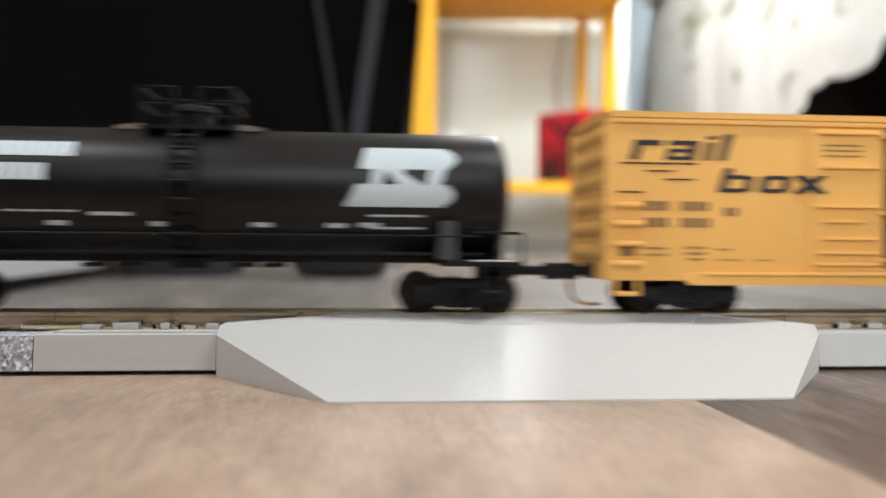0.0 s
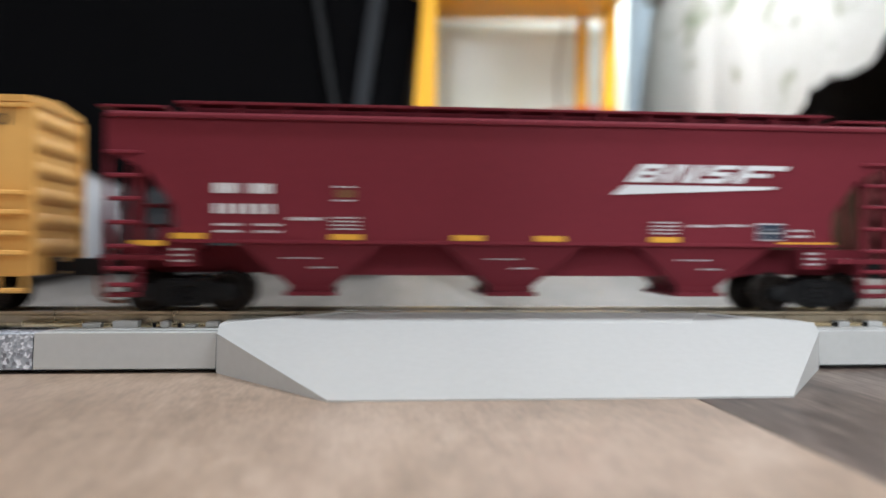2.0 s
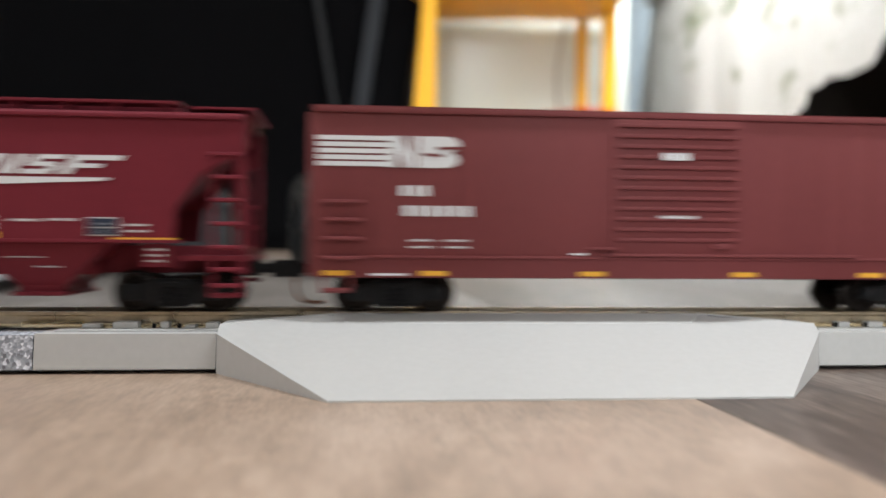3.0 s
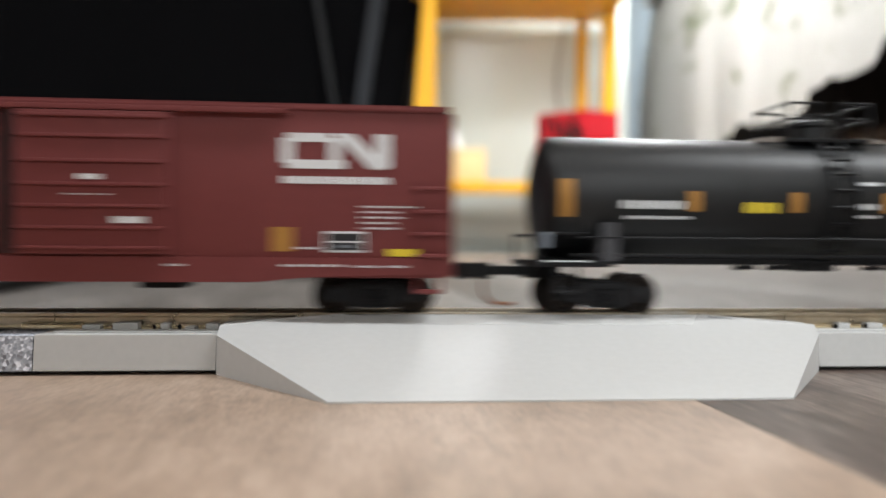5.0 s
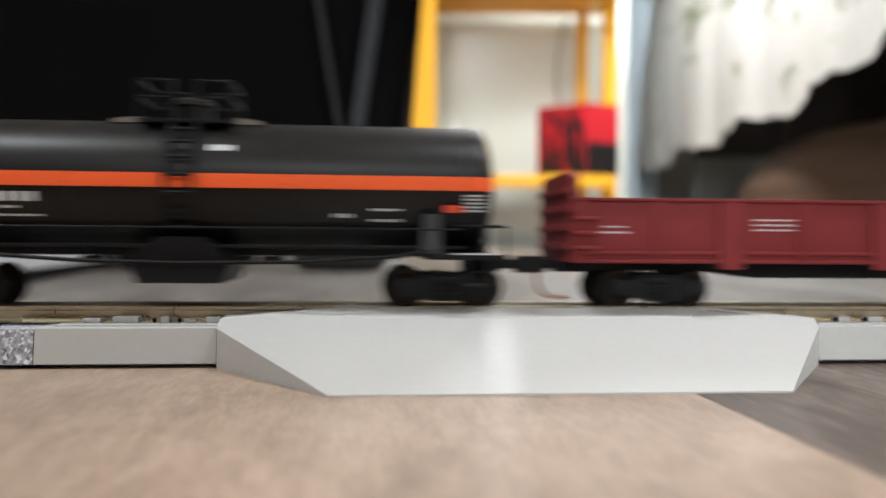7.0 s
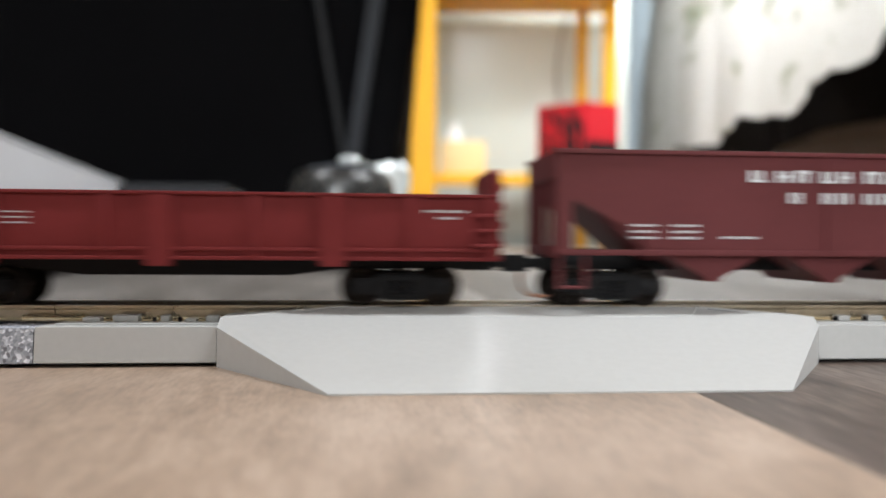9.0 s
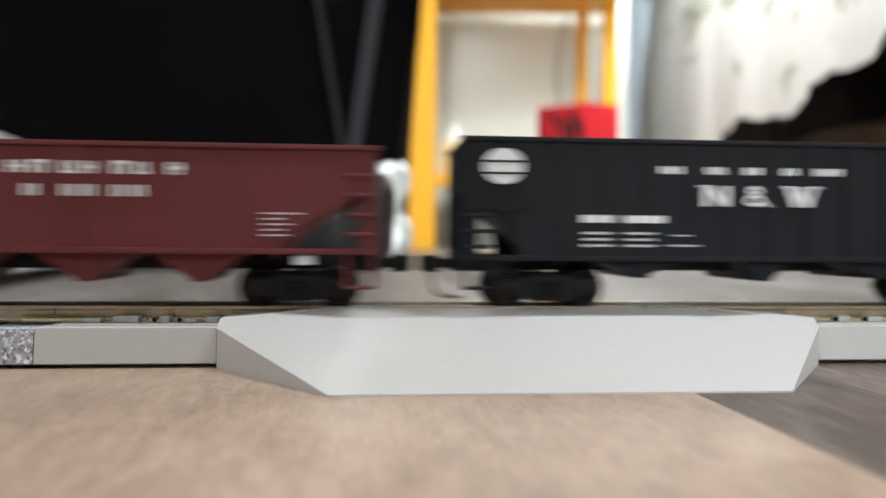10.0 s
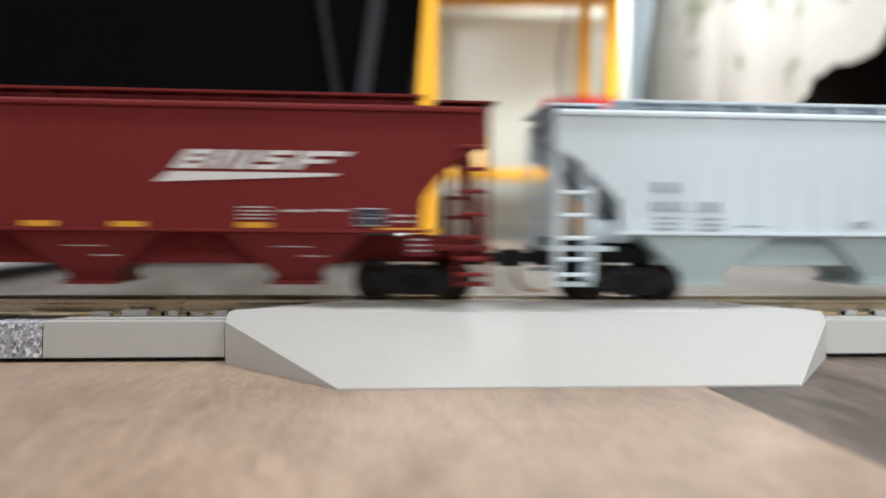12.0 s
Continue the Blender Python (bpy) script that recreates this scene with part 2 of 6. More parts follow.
def tube(bm, p, q, r, n=8):
    p, q = Vector(p), Vector(q)
    d = (q - p).normalized()
    u = d.orthogonal().normalized()
    w = d.cross(u)
    ra, rb = [], []
    for i in range(n):
        o = (u * math.cos(2 * math.pi * i / n) + w * math.sin(2 * math.pi * i / n)) * r
        ra.append(bm.verts.new(p + o))
        rb.append(bm.verts.new(q + o))
    bm.faces.new(ra[::-1])
    bm.faces.new(rb)
    for i in range(n):
        bm.faces.new((ra[i], ra[(i + 1) % n], rb[(i + 1) % n], rb[i]))


def path_tube(bm, pts, r, n=6):
    """A round bar bent along points, in one piece."""
    pts = [Vector(p) for p in pts]
    u = None
    rings = []
    for k, p in enumerate(pts):
        d = (pts[min(k + 1, len(pts) - 1)] - pts[max(k - 1, 0)]).normalized()
        u = d.orthogonal().normalized() if u is None else (u - d * u.dot(d)).normalized()
        w = d.cross(u)
        turn = 1.0
        if 0 < k < len(pts) - 1:
            turn = 1.0 / max(0.5, math.cos((pts[k + 1] - p).angle(p - pts[k - 1]) / 2))
        rings.append([bm.verts.new(p + (u * math.cos(2 * math.pi * i / n) + w * math.sin(2 * math.pi * i / n)) * r * min(turn, 1.3)) for i in range(n)])
    for g, h in zip(rings, rings[1:]):
        for i in range(n):
            bm.faces.new((g[i], g[(i + 1) % n], h[(i + 1) % n], h[i]))
    bm.faces.new(rings[0][::-1])
    bm.faces.new(rings[-1])


def lathe(bm, profile, axis, centre, n=32):
    """Turns (along, radius) pairs round an axis x, y or z through centre."""
    rings = []
    for a, r in profile:
        ring = []
        for i in range(n):
            c, s = math.cos(2 * math.pi * i / n) * r, math.sin(2 * math.pi * i / n) * r
            v = {"x": (a, c, s), "y": (c, a, s), "z": (c, s, a)}[axis]
            ring.append(bm.verts.new(Vector(v) + Vector(centre)))
        rings.append(ring)
    for g, h in zip(rings, rings[1:]):
        for i in range(n):
            bm.faces.new((g[i], g[(i + 1) % n], h[(i + 1) % n], h[i]))
    bm.faces.new(rings[0][::-1])
    bm.faces.new(rings[-1])


def mesh_of(name, bm, material):
    bmesh.ops.recalc_face_normals(bm, faces=bm.faces)
    bmesh.ops.scale(bm, vec=(MM, MM, MM), verts=bm.verts)
    me = bpy.data.meshes.new(name)
    bm.to_mesh(me)
    bm.free()
    me.materials.append(material)
    me.polygons.foreach_set("use_smooth", [True] * len(me.polygons))
    me.set_sharp_from_angle(angle=radians(32))
    return me


def part(name, bm, material, parent=None, label=""):
    ob = new(name, mesh_of(name, bm, material))
    ob.parent = parent
    if label:
        tagged(ob, label)
    return ob


def shared(name, me, parent, m):
    ob = new(name, me)
    ob.parent = parent
    ob.matrix_basis = m
    return ob


def thing(name, label, category, group="", at=(0, 0, 0)):
    ob = new(name)
    ob.empty_display_size = 0.02
    ob.location = [v * MM for v in at]
    return tagged(ob, label, category, group)


def bm_box(*a):
    bm = bmesh.new()
    box(bm, *a)
    return bm


def bm_prism(pts, axis, a, b):
    bm = bmesh.new()
    prism(bm, pts, axis, a, b)
    return bm


# ---------------------------------------------------------------- the room
ROOM_X, ROOM_Y, ROOM_Z = (-2000, 2300), (-4700, 2750), 2400
floor = tagged(part("floor", bm_box(ROOM_X[0], ROOM_X[1], ROOM_Y[0], ROOM_Y[1], -60, -4), JOINT), "laminate floor of tan and brown wooden planks", "floor", kind="structure")
for name, a in (("wall_north", (ROOM_X[0] - 100, ROOM_X[1] + 100, ROOM_Y[1], ROOM_Y[1] + 100, -60, ROOM_Z)),
                ("wall_south", (ROOM_X[0] - 100, ROOM_X[1] + 100, ROOM_Y[0] - 100, ROOM_Y[0], -60, ROOM_Z)),
                ("wall_west", (ROOM_X[0] - 100, ROOM_X[0], ROOM_Y[0], ROOM_Y[1], -60, ROOM_Z)),
                ("wall_east", (ROOM_X[1], ROOM_X[1] + 100, ROOM_Y[0], ROOM_Y[1], -60, ROOM_Z))):
    tagged(part(name, bm_box(*a), WALL_PAINT), "plain beige painted wall of the room", "wall", kind="structure")
tagged(part("ceiling", bm_box(ROOM_X[0] - 100, ROOM_X[1] + 100, ROOM_Y[0] - 100, ROOM_Y[1] + 100, ROOM_Z, ROOM_Z + 80), CEILING_PAINT), "plain white painted ceiling of the room", "ceiling", kind="structure")

# objects of the far room are set out along the view: right of the eye, away from it
VIEW = pose(-22.1 * MM, -123.2 * MM, 0, 0, 0, -5.5)


def far_thing(name, label, category, right, away, turn=0.0, group=""):
    ob = thing(name, label, category, group)
    ob.matrix_basis = VIEW @ pose(right * MM, away * MM, 0, 0, 0, turn)
    return ob


# ---------------------------------------------------------------- yellow rack and what stands round it
def yellow_rack():
    rack = far_thing("storage_rack", "yellow enamelled steel rack with a low shelf", "rack", -62, 1900)
    bm = bmesh.new()
    prism(bm, [(-18, 0), (43, 0), (43, 596), (14, 596), (-10, 250)], "y", -14, 14)
    part("front_post", bm, YELLOW_STEEL, rack)
    part("back_post", bm_box(446, 478, 136, 166, 0, 596, 3), YELLOW_STEEL, rack)
    part("back_post", bm_box(398, 424, 240, 262, 0, 596, 3), YELLOW_STEEL, rack)
    part("back_post", bm_box(0, 26, 240, 262, 0, 596, 3), YELLOW_STEEL, rack)
    bm = bmesh.new()
    box(bm, 44, 448, -12, 12, 142, 168, 3)
    part("shelf_rail", bm, YELLOW_STEEL, rack)
    part("shelf", bm_box(-10, 445, 14, 238, 160, 170, 2), YELLOW_STEEL, rack)
    part("top_shelf", bm_box(-14, 480, -16, 264, 596.5, 618, 3), YELLOW_STEEL, rack)


def white_cabinet():
    cab = far_thing("cabinet", "white enamelled metal cabinet behind the yellow rack", "cabinet", -80, 2190)
    part("body", bm_box(0, 555, 0, 420, 30, 1400, 8), WHITE_ENAMEL, cab)
    part("plinth", bm_box(20, 535, 30, 400, 0, 30), WHITE_ENAMEL, cab)
    bm = bmesh.new()
    path_tube(bm, [(395 + 25 * math.sin(z / 95.0), -4, z) for z in range(200, 1100, 40)], 3.0, 6)
    part("cable", bm, CABLE_GREY, cab, "thin grey hanging cable")


def tissue_box():
    b = far_thing("tissue_box", "cream card tissue box with a white tissue sticking out", "tissue box", -8, 1962)
    part("carton", bm_box(0, 106, 0, 90, 170.5, 250, 2), CREAM_CARD, b)
    bm = bmesh.new()
    rng = random.Random(4)
    base = [(30 + 25 * math.cos(a) + rng.uniform(-4, 4), 45 + 20 * math.sin(a), 250.5) for a in [i * 0.7 for i in range(9)]]
    apex = bm.verts.new((34, 45, 300))
    mids = [bm.verts.new((p[0] * 0.6 + 16, p[1] * 0.6 + 18, 275 + rng.uniform(-6, 6))) for p in base]
    low = [bm.verts.new(p) for p in base]
    n = len(base)
    for i in range(n):
        bm.faces.new((low[i], low[(i + 1) % n], mids[(i + 1) % n], mids[i]))
        bm.faces.new((mids[i], mids[(i + 1) % n], apex))
    bm.faces.new(low[::-1])
    part("tissue", bm, WHITE_PAPER, b)


def red_box():
    b = far_thing("carton", "red and black glossy card box on the yellow shelf", "box", 0, 0)
    quad = [(322, 1905), (220, 1985), (305, 2046), (402, 1952)]
    part("carton_body", bm_prism(quad, "z", 170.5, 333), RED_CARD, b)
    bm = bmesh.new()
    prism(bm, [(322 + 1.2, 1905 - 1.8), (402 + 1.2, 1952 - 1.8), (402, 1952 - 0.4), (322, 1905 - 0.4)], "z", 171, 246)
    part("black_panel", bm, BLACK_CARD, b, "black lower panel")
    # flame-like black print on the long face
    for s0, s1, z0, zt, lean in ((0.02, 0.16, 172, 318, 0.10), (0.14, 0.34, 172, 268, 0.12), (0.30, 0.42, 190, 322, 0.16), (0.44, 0.60, 172, 250, 0.10), (0.55, 0.64, 215, 330, 0.10), (0.70, 0.86, 172, 285, 0.06), (0.60, 0.74, 172, 240, 0.08), (0.86, 0.97, 172, 326, 0.0), (0.20, 0.30, 255, 331, 0.10), (0.76, 0.84, 290, 332, 0.05)):
        def at(f, out):
            return (322 - 102 * f - 0.62 * out, 1905 + 80 * f - 0.78 * out)
        bm = bmesh.new()
        tri = [(s0, z0), (s1, z0), ((s0 + s1) / 2 + lean * 0.6, z0 + (zt - z0) * 0.6), (s1 + lean, zt), ((s0 + s1) / 2 - 0.03, z0 + (zt - z0) * 0.75)]
        rings = [[bm.verts.new((*at(min(f, 0.98), out), z)) for f, z in tri] for out in (0.05, 1.0)]
        bm.faces.new(rings[0])
        bm.faces.new(rings[1][::-1])
        for k in range(5):
            bm.faces.new((rings[0][k], rings[1][k], rings[1][(k + 1) % 5], rings[0][(k + 1) % 5]))
        bmesh.ops.recalc_face_normals(bm, faces=bm.faces[:])
        part("printed_patch", bm, BLACK_CARD, b, "black flame-shaped print")


def black_armchair():
    c = far_thing("armchair", "black upholstered armchair with slate metal legs in shadow", "armchair", 0, 1960)
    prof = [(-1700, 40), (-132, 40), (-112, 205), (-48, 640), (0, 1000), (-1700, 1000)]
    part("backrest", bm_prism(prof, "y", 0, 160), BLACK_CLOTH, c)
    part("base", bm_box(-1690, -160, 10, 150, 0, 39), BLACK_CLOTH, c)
    for (x0, z0), (x1, z1), w in (((-206, 40), (-148, 640), 17), ((-232, 40), (-302, 640), 7)):
        bm = bmesh.new()
        prism(bm, [(x0 - w, z0), (x0 + w, z0), (x0 + w * 0.9, z0 + 190), (x1 + w, z1), (x1 - w, z1), (x0 - w * 0.9, z0 + 190)], "y", -26, -1)
        part("metal_leg", bm, DARK_STEEL if w > 10 else BLACK_STEEL, c)


def canister():
    k = far_thing("canister", "dark glazed round canister with a knobbed lid on the floor", "canister", -57.5, 478)
    bm = bmesh.new()
    lathe(bm, [(0, 18), (0.6, 21), (3, 25), (12, 29), (30, 30), (44, 30), (51, 28.5), (55, 25), (56, 20)], "z", (0, 0, 0), 36)
    part("body", bm, DARK_GLASS, k)
    bm = bmesh.new()
    lathe(bm, [(56.2, 20), (57.2, 19.5), (58.2, 12), (58.6, 4)], "z", (0, 0, 0), 28)
    lid = part("lid", bm, SLATE_STEEL, k, "grey metal lid")
    bm = bmesh.new()
    lathe(bm, [(58.8, 3.5), (60, 6), (62, 6.4), (63.6, 4.5), (64.2, 1)], "z", (4, 0, 0), 20)
    part("knob", bm, FOIL, lid, "bright round knob")


def foil_bag():
    b = far_thing("foil_bag", "crumpled silver foil bag standing on the floor", "bag", -57, 800)
    bm = bmesh.new()
    rng = random.Random(8)
    prof = [(0, 18), (6, 24), (18, 25), (30, 23), (41, 18), (52, 21), (64, 24), (76, 24), (84, 23), (88, 19)]
    lathe(bm, prof, "z", (0, 0, 0), 14)
    for v in bm.verts:
        v.co.x += rng.uniform(-4.2, 4.2)
        v.co.y += rng.uniform(-4.2, 4.2)
        if v.co.z > 3:
            v.co.z += rng.uniform(-4, 4)
    part("pouch", bm, FOIL, b)


def white_box():
    b = thing("flat_box", "low plain white cardboard box above a dark contact-shadow strip", "box", at=(-135, 120, 0))
    b.rotation_euler = (0, 0, radians(6.4))
    part("carton_body", bm_box(-190, 0, 0, 392, 5, 49.6, 0.6), WHITE_BOARD, b)
    part("lid", bm_box(-190.5, 0.5, -0.5, 392.5, 49.7, 51.0, 0.4), WHITE_BOARD, b)
    # contact shadow under the box, made as a near-black recessed slab
    part("base", bm_box(-184, -6, 6, 386, 0, 4.95), BLACK_CARD, b, "dark strip for the contact shadow")


def dark_box():
    b = thing("small_box", "small charcoal cardboard box on the floor", "box", at=(-124, 343, 0))
    part("carton_body", bm_box(-27, 27, 0, 80, 0, 35, 1), GREY_BOARD, b)
    part("lid", bm_box(-28, 28, -1, 81, 35.2, 46, 1), GREY_BOARD, b)


def side_table():
    t = thing("dining_table", "dark wooden table under a white crochet cloth", "table", at=(860, 905, 0))
    part("tabletop", bm_box(0, 1000, 0, 1320, 715, 745, 4), TABLE_WOOD, t)
    for x, y in ((300, 60), (900, 60), (300, 1250), (900, 1250)):
        part("leg", bm_box(x - 30, x + 30, y - 30, y + 30, 0, 714, 4), TABLE_WOOD, t)
    # two dark boards added to stand in for the deep shade under the table
    part("shade_panel", bm_box(860, 885, 95, 1215, 0, 712, 3), TABLE_WOOD, t)
    part("shade_board", bm_box(40, 858, 1255, 1280, 262, 712, 3), TABLE_WOOD, t)
    part("back_panel", bm_box(40, 858, 1255, 1280, 0, 261, 3), PANEL_GREEN, t, "grey-green back panel")
    part("apron", bm_box(270, 295, 95, 1215, 560, 714, 3), TABLE_WOOD, t)


def crochet_cloth():
    c = thing("tablecloth", "white crochet tablecloth hanging over the table edge", "tablecloth", at=(735, 900, 0))
    bm = bmesh.new()
    nu, nv = 190, 26
    hem = [(0, 345), (130, 332), (175, 292), (380, 300), (402, 268), (520, 262), (690, 280), (800, 266), (940, 250), (1090, 262), (1220, 280), (1290, 236), (1470, 240), (1700, 285)]

    def hem_at(y):
        for (a, p), (c, q) in zip(hem, hem[1:]):
            if y <= c:
                f = (y - a) / (c - a)
                return p + (q - p) * f * f * (3 - 2 * f) + 4 * math.sin(y / 21.0)
        return hem[-1][1]
    rows = []
    for i in range(nu + 1):
        row = []
        for j in range(nv + 1):
            f = j / nv
            y = (1450 + 235 * (1 - f)) * i / nu
            low = hem_at(y)
            z = low + (748 - low) * f
            fold = (1 - f) * (11 * math.sin(y / 62.0 + 0.8 * math.sin(y / 140.0)) + 4 * math.sin(y / 23.0))
            row.append(bm.verts.new((fold - 14 + 0.085 * y, y, z)))
        rows.append(row)
    for i in range(nu):
        for j in range(nv):
            bm.faces.new((rows[i][j], rows[i + 1][j], rows[i + 1][j + 1], rows[i][j + 1]))
    bmesh.ops.solidify(bm, geom=bm.faces[:], thickness=2.5)
    part("hanging_side", bm, LACE, c)
    # near end of the cloth, out of view, added to keep light from below
    for y0, name in ((6, "shading_end"),):
        bm = bmesh.new()
        front = [(60 + 20 * k + 0.085 * y0, y0 + 8 * math.sin(k * 0.9)) for k in range(51)]
        prism(bm, front + [(x, y + 2.5) for x, y in reversed(front)], "z", 290, 748)
        part(name, bm, LACE, c)
    part("top_cover", bm_box(66, 1075, 10, 1440, 746, 751, 1.5), LACE, c)


def ottoman():
    o = thing("ottoman", "round brown leather ottoman under the table", "ottoman", at=(1215, 1580, 0))
    bm = bmesh.new()
    lathe(bm, [(0, 390), (20, 408), (70, 420), (130, 412), (180, 385), (225, 335), (258, 260), (276, 150), (281, 0.5)], "z", (0, 0, 0), 48)
    part("drum", bm, LEATHER, o)
    bm = bmesh.new()
    lathe(bm, [(126, 413), (130, 415.5), (134, 412)], "z", (0, 0, 0), 48)
    part("piping", bm, LEATHER, o)


def blue_curtain():
    c = far_thing("curtain", "pale blue curtain hanging by the wall", "curtain", 603, 2800)
    bm = bmesh.new()
    n = 40
    front = [(100 * i / n, 14 * math.sin(i * 0.75)) for i in range(n + 1)]
    back = [(x, y + 6) for x, y in reversed(front)]
    prism(bm, front + back, "z", 20, 2200)
    part("cloth", bm, BLUE_CLOTH, c)
    bm = bmesh.new()
    tube(bm, (-60, 3, 2206), (220, 3, 2206), 9, 12)
    part("curtain_rod", bm, SLATE_STEEL, c)


for build in (yellow_rack, white_cabinet, tissue_box, red_box, black_armchair, canister, foil_bag, white_box, dark_box,
              side_table, crochet_cloth, ottoman, blue_curtain):
    build()

# unseen black phone on its edge behind the lens, added and sized to shade the near floor
phone = thing("phone", "black slab phone standing on its long edge", "phone", at=(-95, -131, 0))
part("case", bm_box(-80, 74, -8, 0, 0, 88, 1.5), BLACK_CARD, phone)
part("screen", bm_box(-75, 69, -8.3, -8.02, 4, 84), SLATE_STEEL, phone)

# ---------------------------------------------------------------- track
def rail_profile(y):
    return [(y - 1.1, 5.25), (y + 1.1, 5.25), (y + 1.1, 5.5), (y + 0.3, 5.75), (y + 0.3, 6.75), (y + 0.5, 6.95), (y + 0.5, RAIL), (y - 0.5, RAIL), (y - 0.5, 6.95), (y - 0.3, 6.75), (y - 0.3, 5.75), (y - 1.1, 5.5)]


def rerailer():
    r = thing("rerailer_track", "plain grey plastic rerailer track with sloping white-grey ramps", "track")
    for sy, name in ((1, "ramp"), (-1, "ramp")):
        bm = bmesh.new()

        def v(x, y, z):
            return bm.verts.new((x, y * sy, z))
        a0, a, c, d = v(-40.6, -12.5, 0), v(-40.6, -12.5, 5.1), v(-40.3, -11.7, 6.25), v(-25.6, -5.3, 7.2)
        b0, b, e, g = v(40.6, -12.5, 0), v(40.6, -12.5, 5.1), v(40.3, -11.7, 6.25), v(27.2, -5.3, 7.1)
        fl, fr = v(-25.6, -33.8, 0.2), v(25.6, -33.8, 0.2)
        fl0, fr0 = v(-25.6, -33.8, 0), v(25.6, -33.8, 0)
        k0, k1 = v(-40.3, -5.3, 0), v(40.3, -5.3, 0)
        k2, k3 = v(-40.3, -5.3, 6.25), v(40.3, -5.3, 6.25)
        for q in ((fl, fr, g, d), (fl, d, c, a), (fr, b, e, g), (a, a0, fl0, fl), (b, fr, fr0, b0), (fl, fl0, fr0, fr),
                  (c, d, k2), (e, k3, g), (a, c, k2, k0, a0), (b, b0, k1, k3, e), (d, g, k3, k1, k0, k2), (a0, k0, k1, b0, fr0, fl0)):
            bm.faces.new(q)
        part(name, bm, GREY_PLASTIC, r)
    for sy in (1, -1):
        bm = bmesh.new()
        path_tube(bm, [(-40.3, -11.6 * sy, 6.2), (-25.6, -5.4 * sy, 7.15), (27.2, -5.4 * sy, 7.05), (40.3, -11.6 * sy, 6.2)], 0.13, 8)
        part("ramp_rim", bm, GREY_PLASTIC, r)
    # no groove is cut under the rim; a thin dark bar gives its shadow
    for x0, x1 in ((-40.0, -25.7), (40.0, 27.3)):
        bm = bmesh.new()
        path_tube(bm, [(x0, -12.0, 5.86), (x1, -6.2, 6.93)], 0.07, 6)
        part("rim_groove_shade", bm, SLATE_STEEL, r, "dark bar for the groove's shadow under the rim")
    # shallow raised panel along the upper edge of the front ramp
    bm = bmesh.new()
    def on_ramp(y, lift):
        return 7.15 + (y + 5.4) * (6.95 / 28.4) + lift
    top = [bm.verts.new((x, y, on_ramp(y, 0.06))) for x, y in ((-24.4, -5.7), (26.0, -5.7), (23.6, -9.4), (-24.4, -9.4))]
    low = [bm.verts.new((v.co.x + dx, v.co.y + dy, on_ramp(v.co.y + dy, -0.05))) for v, dx, dy in zip(top, (-0.1, 0.1, 0.1, -0.1), (0.05, 0.05, -0.1, -0.1))]
    bm.faces.new(top)
    bm.faces.new(low[::-1])
    for k in range(4):
        bm.faces.new((top[k], low[k], low[(k + 1) % 4], top[(k + 1) % 4]))
    part("raised_panel", bm, GREY_PLASTIC, r)
    for x0, x1 in ((-63.2, -40.7), (40.7, 62.0)):
        bm = bmesh.new()
        prism(bm, [(-9.6, 0), (9.6, 0), (9.6, 0.6), (12.5, 0.6), (12.1, 5.1), (-12.1, 5.1), (-12.5, 0.6), (-9.6, 0.6)], "x", x0, x1)
        part("end_block", bm, GREY_PLASTIC, r)
        bm = bmesh.new()
        box(bm, x0 + 1.5, x1 - 0.1, -9.6, 9.6, 5.1, 5.32, 0.06)
        part("tie_plate", bm, GREY_PLASTIC, r)
    # deck plates between and beside the rails
    for i in range(10):
        x = -26 + i * 5.4
        part("deck_plate", bm_box(x, x + 5.2, -3.5, 3.5, 0.5, 6.9, 0.08), GREY_PLASTIC, r)
    part("deck_base", bm_box(-40.5, 40.5, -5.25, 5.25, 0, 5.2), GREY_PLASTIC, r)
    # moulded rail clips on the ends
    for x0, x1, h in ((-58.9, -56.6, 0.55), (-55.0, -51.7, 0.8), (-48.8, -47.7, 0.75), (-45.6, -44.2, 0.35), (-42.9, -41.2, 0.7), (46.5, 48.2, 0.7), (51.0, 53.2, 0.7), (56.0, 57.8, 0.7)):
        part("rail_clip", bm_box(x0, x1, -7.4, -5.5, 5.32, 5.4 + h, 0.12), GREY_PLASTIC, r)
    for x0, x1 in ((-51.5, -49.2), (-47.4, -46.0), (-44.0, -43.1), (-56.4, -55.2), (41.0, 46.0), (48.6, 50.6), (53.6, 55.6)):
        part("contact", bm_box(x0, x1, -6.6, -5.6, 5.33, 5.75, 0.08), BRASS, r, "brass contact strip")
    # small raised black blocks beside the clips, nothing is cut in
    for x0, x1 in ((-49.9, -49.5), (-46.6, -46.2), (46.1, 46.5), (50.7, 51.0)):
        part("black_block", bm_box(x0, x1, -7.0, -6.62, 5.33, 5.95, 0.05), BLACK_PLASTIC, r, "small black block")
    for y in (-4.5, 4.5):
        part("rail", bm_prism(rail_profile(y), "x", -63.2, 62.0), RAIL_METAL, r, "bright nickel rail")
    bm = bmesh.new()
    box(bm, -67, -59.2, -6.3, -5.2, 5.33, 6.15, 0.1)
    part("rail_joiner", bm, BRASS, r, "brass rail joiner")


